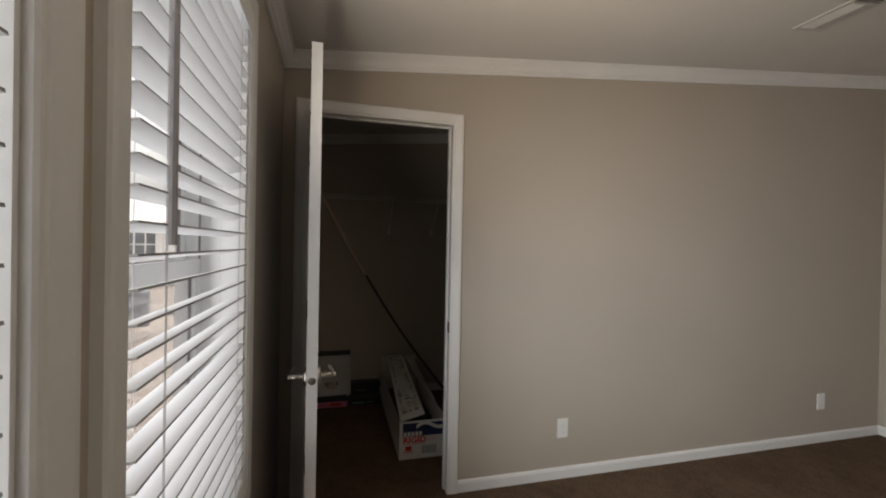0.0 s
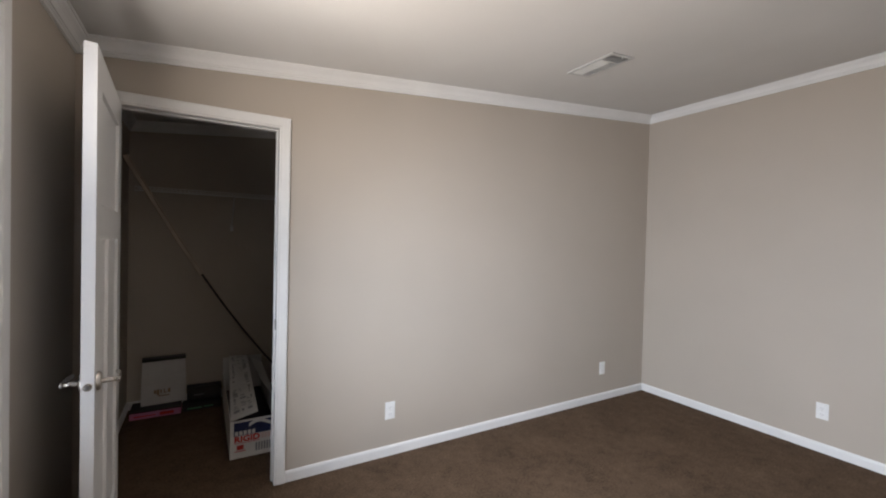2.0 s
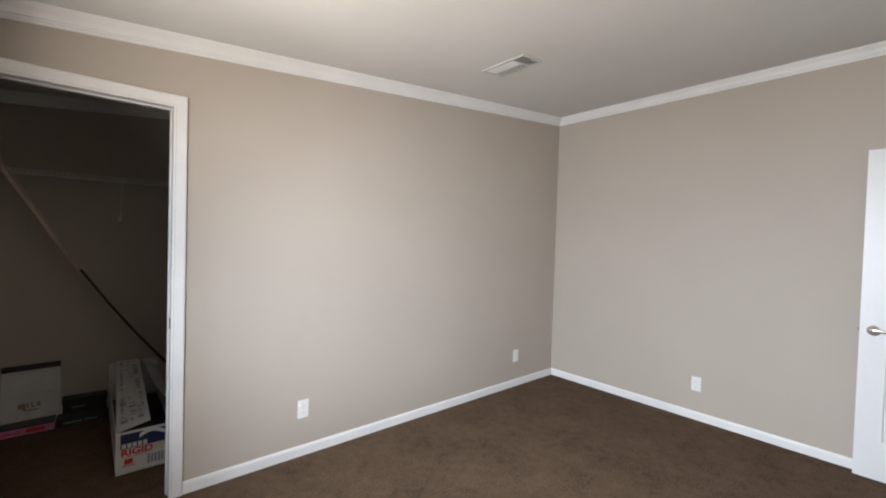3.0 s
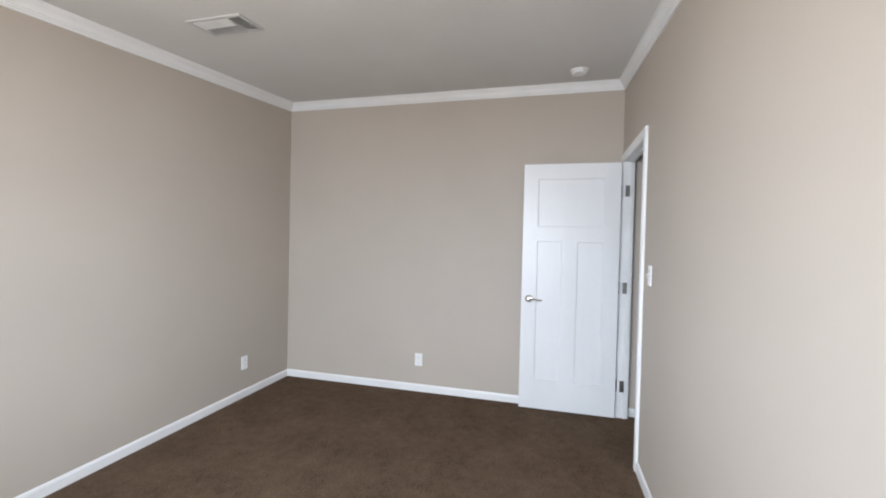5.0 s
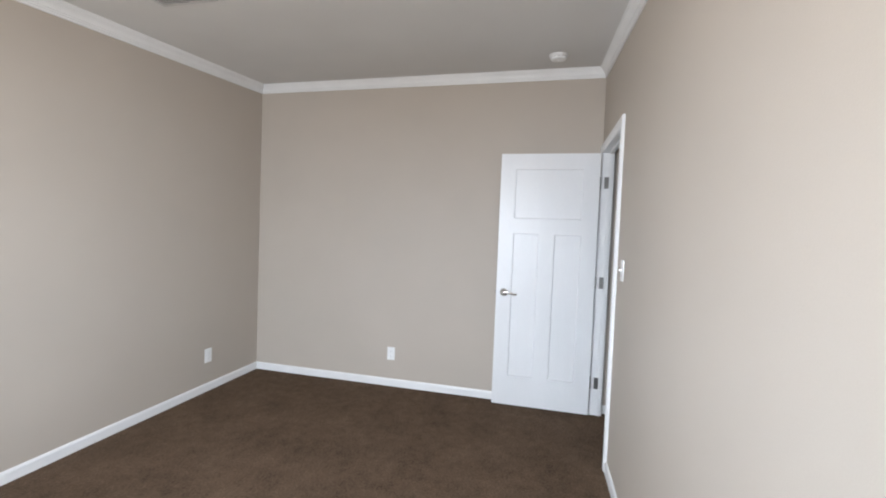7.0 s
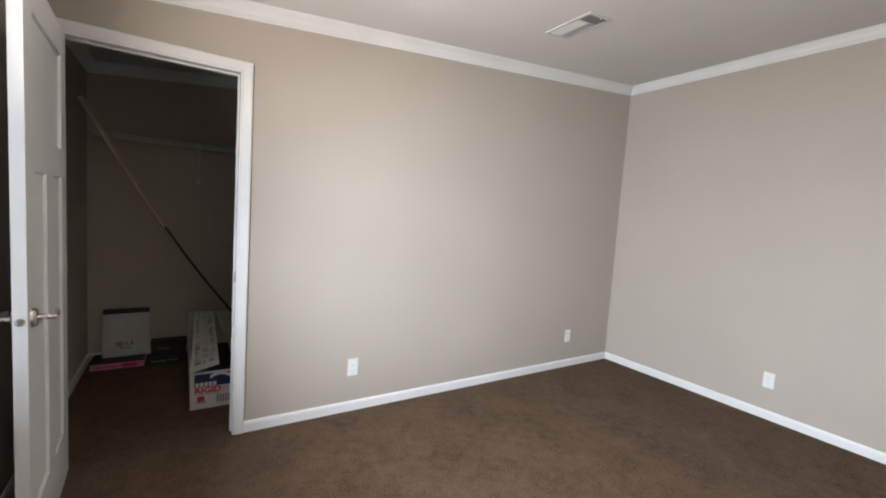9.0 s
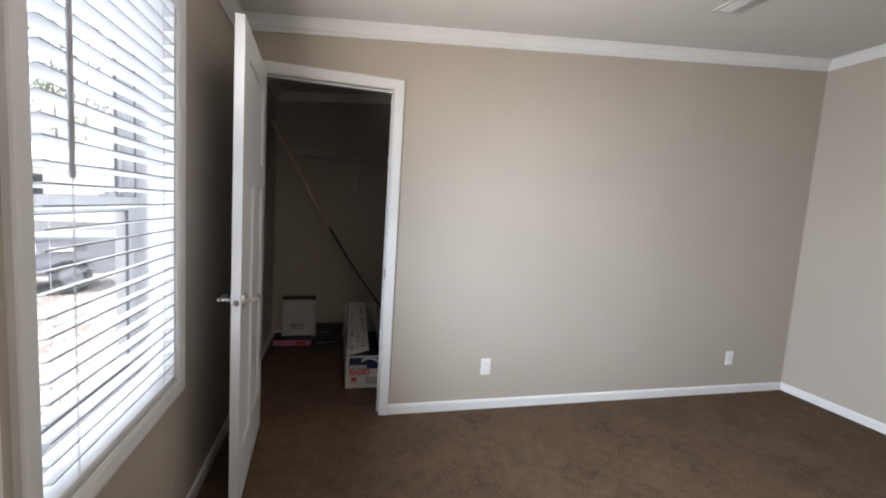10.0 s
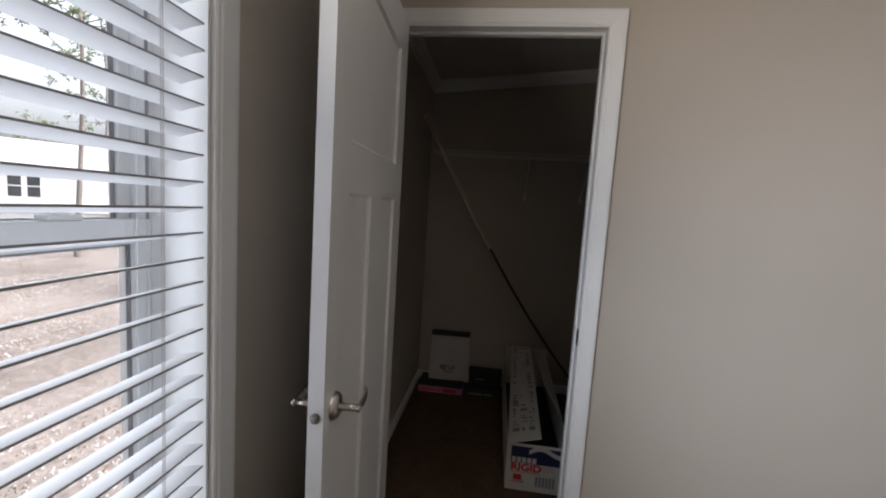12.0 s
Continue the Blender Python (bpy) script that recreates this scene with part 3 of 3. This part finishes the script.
def smoke_detector(x, y):
    t = thing("smoke_detector", "round white plastic smoke detector on the ceiling", "smoke detector")
    t.matrix_basis = pose(x, y, vault(x), 0, -math.degrees(math.atan(0.09)), 0)
    part("base", lathe(bmesh.new(), [(0.0, 0.0), (0.064, 0.0), (0.064, -0.012), (0.061, -0.014), (0.0, -0.014)], 40), PLATE, t, smooth=False)
    part("cover", lathe(bmesh.new(), [(0.0, -0.013), (0.057, -0.013), (0.056, -0.026), (0.050, -0.034), (0.030, -0.037), (0.0, -0.038)], 40), PLATE, t, smooth=True)
    for k in range(12):
        an = 2 * math.pi * k / 12
        part("vent_slot", rod(bmesh.new(), (0.056 * math.cos(an - 0.16), 0.056 * math.sin(an - 0.16), -0.020), (0.056 * math.cos(an + 0.16), 0.056 * math.sin(an + 0.16), -0.020), 0.0022, None, 6), SLOT, t)
    part("test_button", lathe(bmesh.new(), [(0.0, -0.036), (0.010, -0.036), (0.009, -0.040), (0.0, -0.041)], 20), PLATE, t)
    return t


smoke_detector(3.86, -2.70)


def ceiling_cap(x, y):
    t = thing("ceiling_light", "small round white ceiling fixture, switched off", "ceiling light")
    t.matrix_basis = pose(x, y, vault(x), 0, -math.degrees(math.atan(0.09)), 0)
    part("canopy", lathe(bmesh.new(), [(0.0, 0.0), (0.075, 0.0), (0.075, -0.010), (0.066, -0.022), (0.0, -0.024)], 40), PLATE, t, smooth=False)
    part("diffuser", lathe(bmesh.new(), [(0.0, -0.022), (0.060, -0.022), (0.054, -0.036), (0.034, -0.046), (0.0, -0.049)], 40), REGIST, t, smooth=True)
    return t


ceiling_cap(2.09, -1.56)

# ---- closet contents ----


def bar(bm, x0, x1, z0, z1, y):
    """A flat printed bar on a front that faces -y."""
    return box(bm, x0, x1, y - 0.0006, y + 0.0004, z0, z1)


def flap(bm, corners, thick):
    """A sheet of board through four corners, with thickness."""
    c = [Vector(p) for p in corners]
    n = (c[1] - c[0]).cross(c[3] - c[0]).normalized() * thick
    lo = [bm.verts.new(p) for p in c]
    hi = [bm.verts.new(p + n) for p in c]
    bm.faces.new(lo[::-1])
    bm.faces.new(hi)
    for i in range(4):
        bm.faces.new((lo[i], lo[(i + 1) % 4], hi[(i + 1) % 4], hi[i]))
    return bm


def lettering(text, x, z, width, height):
    """A word standing on a front face that looks towards -y, fitted to a width and a height."""
    cu = bpy.data.curves.new("lettering", "FONT")
    cu.body, cu.extrude, cu.offset, cu.resolution_u = text, 0.01, 0.040, 3
    ob = bpy.data.objects.new("lettering", cu)
    me = bpy.data.meshes.new_from_object(ob)
    bm = bmesh.new()
    bm.from_mesh(me)
    xs, ys = [v.co.x for v in bm.verts], [v.co.y for v in bm.verts]
    sx, sz = width / (max(xs) - min(xs)), height / (max(ys) - min(ys))
    for v in bm.verts:
        v.co = Vector((x + (v.co.x - min(xs)) * sx, -0.0008 - v.co.z * 0.05, z + (v.co.y - min(ys)) * sz))
    bpy.data.objects.remove(ob)
    bpy.data.curves.remove(cu)
    bpy.data.meshes.remove(me)
    return bm


def long_carton():
    x0, x1, y0, y1, h, w = 0.587, 0.895, 0.405, 1.50, 0.246, 0.004
    t = thing("long_carton", "long open white cardboard carton with blue and red printing", "box", (x0, y0, 0))
    X, Y = x1 - x0, y1 - y0
    part("base", boxed(0, X, 0, Y, 0.001, 0.006), CARTON, t)
    front = part("front", boxed(0, X, 0, w, 0.006, h, 0.0008), CARTON, t)
    part("back", boxed(0, X, Y - w, Y, 0.006, h + 0.13, 0.0008), CARTON, t)
    part("side", boxed(0, w, w, Y - w, 0.006, h, 0.0008), CARTON, t)
    part("side", boxed(X - w, X, w, Y - w, 0.006, h, 0.0008), CARTON, t)
    # added dark block, no real part: it blackens the carton's open inside
    part("dark_filler", boxed(w + 0.001, X - w - 0.001, w + 0.001, Y - w - 0.001, 0.006, 0.09, 0.004), DARKBOX, t)
    lf = part("left_flap", flap(bmesh.new(), [(0.0, -0.045, h + 0.018), (0.160, -0.025, h + 0.050), (0.187, Y - 0.01, h + 0.135), (0.045, Y - 0.01, h + 0.140)], w), CARTON, t)
    rf = part("right_flap", flap(bmesh.new(), [(X - 0.002, 0.30, h + 0.004), (X - 0.002, Y, h + 0.060), (0.205, Y, h + 0.125), (0.235, 0.55, h + 0.075)], w), CARTON, t)
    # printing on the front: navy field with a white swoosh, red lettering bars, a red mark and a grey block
    part("print", bar(bmesh.new(), 0.022, X - 0.012, 0.146, 0.232, 0), NAVY, front, "navy printed band")
    bm = bmesh.new()
    path = []
    for k in range(13):
        f = k / 12
        path.append(((0.110 + 0.175 * f, -0.0016, 0.206 + 0.020 * math.sin(f * 5.2) + 0.010 * f), (0, 1, 0), (0, 0, 1)))
    sweep(bm, [(0, -0.011), (0.0012, -0.011), (0.0012, 0.012), (0, 0.012)], path)
    part("print", bm, CARTON, front, "white printed swoosh")
    for k in range(5):
        part("print", bar(bmesh.new(), 0.028 + 0.025 * k, 0.047 + 0.025 * k, 0.150, 0.176, -0.001), CARTON, front)
    xk = 0.026
    part("print", lettering("RIGID", xk, 0.104, 0.150, 0.040), RED, front, "red printed lettering")
    xk += 0.157
    for wd in (0.016, 0.015, 0.016):
        part("print", bar(bmesh.new(), xk, xk + wd, 0.106, 0.142, 0), FADED, front, "faint pink print")
        xk += wd + 0.0045
    for a, b, c, e in ((0.040, 0.080, 0.055, 0.085), (0.028, 0.092, 0.044, 0.049), (0.026, 0.176, 0.096, 0.099)):
        part("print", bar(bmesh.new(), a, b, c, e, 0), RED, front)
    for k in range(6):
        part("print", bar(bmesh.new(), 0.150 + 0.0165 * k, 0.161 + 0.0165 * k, 0.030, 0.084, 0), GREYINK, front)
    # printing along the left flap
    def on_flap(u, v):
        return Vector(((1 - v) * 0.160 * u + v * (0.045 + 0.142 * u), (1 - v) * (-0.045 + 0.020 * u) + v * (Y - 0.01), h + 0.0046 + (1 - v) * (0.018 + 0.032 * u) + v * (0.140 - 0.005 * u)))

    rnd = random.Random(5)
    v = 0.03
    while v < 0.96:
        dv = rnd.uniform(0.006, 0.030)
        for u0 in (0.10, 0.38, 0.64):
            if rnd.random() < 0.72:
                a, b = u0 + rnd.uniform(0, 0.05), u0 + rnd.uniform(0.12, 0.25)
                part("print", flap(bmesh.new(), [on_flap(a, v), on_flap(b, v), on_flap(b, v + dv), on_flap(a, v + dv)], 0.0006), GREYINK, lf)
        v += dv + rnd.uniform(0.008, 0.022)
    return t


long_carton()


def shopping_bag():
    t = thing("paper_bag", "greyish white paper bag with brown printing on a flat box", "bag", (0.015, 1.475, 0.062), 3)
    w, d, h = 0.305, 0.085, 0.345
    bm = bmesh.new()
    b = [bm.verts.new(p) for p in ((0, 0, 0), (w, 0, 0), (w, d, 0), (0, d, 0))]
    m = [bm.verts.new(p) for p in ((0.002, 0.010, h * 0.55), (w - 0.002, 0.010, h * 0.55), (w - 0.006, d - 0.004, h * 0.55), (0.006, d - 0.004, h * 0.55))]
    u = [bm.verts.new(p) for p in ((0.008, 0.030, h), (w - 0.008, 0.030, h), (w - 0.010, d - 0.006, h), (0.010, d - 0.006, h))]
    for p, q in ((b, m), (m, u)):
        for i in range(4):
            bm.faces.new((p[i], p[(i + 1) % 4], q[(i + 1) % 4], q[i]))
    bm.faces.new(b[::-1])
    bm.faces.new(u)
    body = part("body", bm, PAPER, t)
    part("rim", boxed(0.004, w - 0.004, 0.022, d, h - 0.004, h + 0.024, 0.003), DARKBOX, t, "dark folded top edge")
    for k, (x, a, z0, z1) in enumerate(((0.085, 0.018, 0.085, 0.115), (0.105, 0.016, 0.072, 0.118), (0.128, 0.010, 0.085, 0.115), (0.150, 0.022, 0.085, 0.092), (0.150, 0.008, 0.085, 0.118), (0.178, 0.018, 0.085, 0.117))):
        f = 0.010 * (z0 + z1) / 2 / (h * 0.55)
        part("print", boxed(x, x + a, f - 0.003, f + 0.001, z0, z1), KRAFT, body)
    part("print", boxed(0.115, 0.190, 0.000, 0.004, 0.062, 0.070), KRAFT, body)
    return t


def flat_box(name, label, x0, x1, y0, y1, h, side, band, cat, ink):
    t = thing(name, label, cat, (x0, y0, 0.001))
    X, Y = x1 - x0, y1 - y0
    part("tray", boxed(0, X, 0, Y, 0, h * 0.82, 0.001), side, t)
    part("lid", boxed(-0.002, X + 0.002, -0.002, Y, h * 0.82, h, 0.0015), DARKBOX, t)
    for a, b, c, e in band:
        part("print", bar(bmesh.new(), a * X, b * X, c * h, e * h, 0), ink, t)
    return t


flat_box("flat_box", "flat pink and black printed carton on the closet floor", -0.045, 0.288, 1.370, 1.585, 0.060, PINK, ((0.08, 0.5, 0.28, 0.42), (0.58, 0.86, 0.2, 0.6)), "box", RED)
shopping_bag()
flat_box("black_carton", "black cardboard carton against the closet wall", 0.325, 0.575, 1.500, 1.600, 0.150, DARKBOX, ((0.2, 0.5, 0.55, 0.60),), "box", GREYINK)
flat_box("flat_box", "flat black printed carton on the closet floor", 0.300, 0.570, 1.385, 1.492, 0.056, DARKBOX, ((0.12, 0.5, 0.25, 0.42), (0.55, 0.8, 0.3, 0.45)), "box", GREEN)


def leaning_strip(a, b):
    t = thing("trim_strip", "long thin tan trim strip leaning in the closet corner", "trim strip", a)
    a, b = Vector(a), Vector(b)
    d = b - a
    q = d.to_track_quat("Z", "Y").to_matrix()
    # a shallow channel section; a dark strip added in its hollow makes the dark line
    sec = [(-0.017, -0.005), (0.017, -0.005), (0.017, 0.006), (0.010, 0.006), (0.008, 0.0), (-0.008, 0.0), (-0.010, 0.006), (-0.017, 0.006)]
    fr = []
    for k in range(9):
        f = k / 8
        o = d * f + Vector((0, 0, -0.125 * math.sin(math.pi * f)))
        fr.append((o, q @ Vector((0, 1, 0)), q @ Vector((1, 0, 0))))
    part("strip", sweep(bmesh.new(), sec, fr), POLE, t)
    part("dark_strip", sweep(bmesh.new(), [(-0.008, 0.0002), (0.008, 0.0002), (0.008, 0.004), (-0.008, 0.004)], fr[:6]), DARKBOX, t, "dark strip laid in the hollow of the trim")
    return t


leaning_strip((1.20, YB - 0.060, 0.012), (-0.050, 1.09, 1.975))


def wire_shelf(x0, x1, y0, y1, z):
    t = thing("wire_shelf", "white coated wire closet shelf on the back wall", "shelf")
    for y, dz in ((y0, 0), (y0, -0.030), (y1 - 0.01, 0), ((y0 + y1) / 2, 0)):
        part("rail", rod(bmesh.new(), (x0, y, z + dz), (x1, y, z + dz), 0.0035, None, 8), WIRE, t)
    n = int((x1 - x0) / 0.028)
    for k in range(n + 1):
        x = x0 + 0.004 + k * (x1 - x0 - 0.008) / n
        bm = bmesh.new()
        rod(bm, (x, y0, z + 0.003), (x, y1 - 0.006, z + 0.003), 0.0014, None, 5)
        rod(bm, (x, y0 - 0.001, z + 0.003), (x, y0 - 0.001, z - 0.030), 0.0014, None, 5)
        part("wire", bm, WIRE, t)
    for x in (0.645, 1.05, 1.75):
        br = part("bracket", rod(bmesh.new(), (x, y0 + 0.01, z - 0.012), (x, y1 - 0.004, z - 0.28), 0.005, None, 8), WIRE, t)
        part("bracket_foot", boxed(x - 0.012, x + 0.012, y1 - 0.006, y1, z - 0.31, z - 0.26, 0.001), WIRE, br)
    return t


wire_shelf(-0.02, CLX - 0.01, YB - 0.31, YB, 1.785)

# ---- outside ----
g = new("ground", bpy.data.meshes.new("ground"))
bm = bmesh.new()
R = 900
n = 48
for i in range(n + 1):
    for j in range(n + 1):
        u, v = (i / n * 2 - 1), (j / n * 2 - 1)
        x, y = R * u * abs(u) ** 2, R * v * abs(v) ** 2
        r = math.hypot(x + 1, y)
        bm.verts.new((x - 4, y, LAND - 0.04 + (0.05 * noise.noise(Vector((x * 0.3, y * 0.3, 0))) if r < 80 else 0)))
bm.verts.ensure_lookup_table()
for i in range(n):
    for j in range(n):
        k = i * (n + 1) + j
        bm.faces.new([bm.verts[q] for q in (k, k + n + 1, k + n + 2, k + 1)])
bm.to_mesh(g.data)
bm.free()
g.data.materials.append(EARTH)
tagged(g, "dry bare dirt ground strewn with gravel", "ground", kind="structure")


def scatter(name, label, count, size, material, seed, x0, x1, y0, y1, flat):
    rnd = random.Random(seed)
    V, F = [], []
    for _ in range(count):
        f = rnd.random() ** 1.6
        x = x0 + (x1 - x0) * f
        y = y0 + (y1 - y0) * rnd.random()
        s = size * rnd.uniform(0.5, 1.7)
        a = rnd.uniform(0, 6.28)
        z = LAND + 0.05 * noise.noise(Vector(((x + 4) * 0.3, y * 0.3, 0))) - 0.035
        base = len(V)
        for k in range(5):
            an = a + k * 6.283 / 5
            rr = s * rnd.uniform(0.6, 1.1)
            V.append((x + rr * math.cos(an), y + rr * math.sin(an), z - 0.01 + rnd.uniform(0, 0.4) * s * flat))
        V.append((x + rnd.uniform(-0.2, 0.2) * s, y + rnd.uniform(-0.2, 0.2) * s, z + s * flat))
        for k in range(5):
            F.append((base + k, base + (k + 1) % 5, base + 5))
    me = bpy.data.meshes.new(name)
    me.from_pydata(V, [], F)
    me.materials.append(material)
    return tagged(new(name, me), label, "ground cover", kind="stuff")


scatter("gravel", "pale loose gravel over the dirt", 90000, 0.012, STONE, 3, -0.5, -16, -6, 17, 0.7)
scatter("leaf_litter", "brown dry leaf litter over the dirt", 20000, 0.02, LITTER, 4, -0.5, -22, -6, 20, 0.35)


def house(at, rz, w, d, h, label, rise):
    t = thing("house", label, "house", (at[0], at[1], LAND - 0.1), rz)
    wl = part("wall", boxed(-w / 2, w / 2, -d / 2, d / 2, 0.6, h), SIDING, t)
    z = 0.75
    bm = bmesh.new()
    while z < h - 0.1:
        box(bm, -w / 2 - 0.012, w / 2 + 0.012, -d / 2 - 0.015, d / 2 + 0.015, z, z + 0.012)
        z += 0.2
    part("siding_lap", bm, SIDING, wl)
    part("skirting", boxed(-w / 2 + 0.05, w / 2 - 0.05, -d / 2 + 0.05, d / 2 - 0.05, 0, 0.6), SKIRT, t)
    bm = bmesh.new()
    o = 0.35
    prof = [(-d / 2 - o, h - 0.12), (0, h + rise), (d / 2 + o, h - 0.12), (d / 2 + o, h + 0.03), (0, h + rise + 0.17), (-d / 2 - o, h + 0.03)]
    sweep(bm, prof, [((-w / 2 - o, 0, 0), (0, 1, 0), (0, 0, 1)), ((w / 2 + o, 0, 0), (0, 1, 0), (0, 0, 1))])
    part("roof", bm, SHINGLE, t)
    for s in (-1, 1):
        bm = bmesh.new()
        vv = [bm.verts.new((s * w / 2, y, z)) for y, z in ((-d / 2, h), (d / 2, h), (0, h + rise))]
        bm.faces.new(vv)
        part("gable", bm, SIDING, t)
    return t


def house_window(t, x, y, z, w, h, facing, n=3):
    """A window with frame, panes and sill on a house wall that faces -y or +x, -x."""
    win = part("window", boxed(-w / 2 - 0.07, w / 2 + 0.07, -0.05, 0.02, -0.07, h + 0.07, 0.01), SIDING, t)
    win.matrix_basis = pose(x, y, z, 0, 0, facing)
    for k in range(n):
        a = -w / 2 + k * w / n + 0.03
        part("pane", boxed(a, a + w / n - 0.06, -0.06, -0.045, 0.02, h * 0.48), DARKPANE, win)
        part("pane", boxed(a, a + w / n - 0.06, -0.06, -0.045, h * 0.53, h - 0.02), DARKPANE, win)
    return win


def pine(at, h, seed, lean=0.0, label="tall pine tree with a bare trunk and sparse crown", mat=NEEDLE, base=0.45, spread=0.26):
    rnd = random.Random(seed)
    t = thing("pine_tree", label, "tree", (at[0], at[1], LAND - 0.15))
    r0 = 0.0055 * h + 0.02
    bm = bmesh.new()
    pts = []
    for k in range(9):
        f = k / 8
        pts.append(Vector((lean * h * f * f + 0.012 * h * math.sin(f * 5 + seed), 0.012 * h * math.cos(f * 4 + seed), h * f)))
    for k in range(8):
        rod(bm, pts[k], pts[k + 1] + Vector((0, 0, 0.02)), r0 * (1 - 0.85 * k / 8), r0 * (1 - 0.85 * (k + 1) / 8), 9)
    part("trunk", bm, BARK, t)
    V, F = [], []
    lb = bmesh.new()
    for _ in range(26):
        f = rnd.uniform(base, 0.98)
        o = pts[min(7, int(f * 8))].lerp(pts[min(8, int(f * 8) + 1)], f * 8 % 1)
        an = rnd.uniform(0, 6.283)
        ln = h * spread * (1.15 - f) * rnd.uniform(0.6, 1.3) + 0.35
        e = o + Vector((math.cos(an) * ln, math.sin(an) * ln, ln * rnd.uniform(-0.1, 0.5)))
        rod(lb, o, e, r0 * 0.22, r0 * 0.06, 5, False)
        for _c in range(7):
            c = o.lerp(e, rnd.uniform(0.35, 1.05)) + Vector([rnd.gauss(0, 0.12 + 0.05 * ln) for _i in range(3)])
            for _n in range(22):
                d = Vector([rnd.gauss(0, 1) for _i in range(3)]).normalized()
                s = rnd.uniform(0.06, 0.15) * (0.6 + h / 22)
                side = d.cross(Vector((rnd.gauss(0, 1), rnd.gauss(0, 1), 1))).normalized() * s * 0.22
                p = c + d * rnd.uniform(0, s)
                b0 = len(V)
                V += [p - side, p + side, p + d * s]
                F.append((b0, b0 + 1, b0 + 2))
    part("limbs", lb, BARK, t)
    me = bpy.data.meshes.new("crown")
    me.from_pydata([tuple(v) for v in V], [], F)
    me.materials.append(mat)
    cr = new("crown", me)
    cr.parent = t
    return t


h1 = house((-29, 22), 52, 17, 8, 3.3, "white sided single-storey house with grey roof across the lot", 1.5)
for x in (-6.5, 5.5):
    house_window(h1, x, -4.0, 1.55, 1.5, 1.15, 0)
for x in (-1.40, -0.62):
    house_window(h1, x, -4.0, 1.45, 0.60, 1.25, 0, 1)
part("door", boxed(2.9, 3.8, -4.06, -3.98, 0.65, 2.65, 0.01), SKIRT, h1)
h2 = house((-9.5, 25), 20, 15, 8, 3.2, "white sided single-storey house far across the lot", 1.3)
for x in (-5.0, -1.0, 3.5):
    house_window(h2, x, -4.0, 1.55, 1.3, 1.15, 0)


def trailer(at, rz):
    t = thing("cargo_trailer", "dark grey enclosed cargo trailer with white lettering bars", "trailer", (at[0], at[1], LAND), rz)
    part("body", boxed(-1.7, 1.7, -0.85, 0.85, 0.35, 1.15, 0.06), TARP, t)
    for a, b, c, e in ((-1.1, -0.5, 0.92, 0.99), (-1.1, -0.6, 0.82, 0.88), (-0.35, -0.05, 0.80, 1.0), (0.15, 0.5, 0.85, 0.93)):
        part("lettering", boxed(a, b, -0.862, -0.852, c, e), SIDING, t)
    for x in (-0.45, 0.45):
        for y in (-0.8, 0.8):
            wv = part("wheel", rod(bmesh.new(), (x, y - 0.1, 0.34), (x, y + 0.1, 0.34), 0.34, None, 24), RUBBER, t)
            part("rim", rod(bmesh.new(), (x, y - 0.108, 0.34), (x, y + 0.108, 0.34), 0.19, None, 18), TARP, wv)
    part("hitch", rod(bmesh.new(), (1.7, 0, 0.5), (2.7, 0, 0.5), 0.06, 0.05, 8), TARP, t)
    return t


trailer((-5.6, 7.9), 31)
for k, (x, y, h) in enumerate(((-12.6, 9.8, 13), (-15.8, 14.6, 11), (-19, 8.5, 15), (-17, 19.5, 14), (-12.5, 24, 13), (-27, 5.5, 16), (-30, 27, 17), (-8.5, 30, 15), (-23, 40, 18), (-36, 16, 17))):
    pine((x, y), h, 11 + k, lean=0.02 * (k % 3 - 1))
for k, (x, y, h) in enumerate(((-26.3, 34.0, 8.5), (-35.0, 26.0, 7.5), (-17.0, 31.0, 7.0))):
    pine((x, y), h, 41 + k, label="small yellow-green leafy tree at the lot edge", mat=SHRUB, base=0.2, spread=0.38)
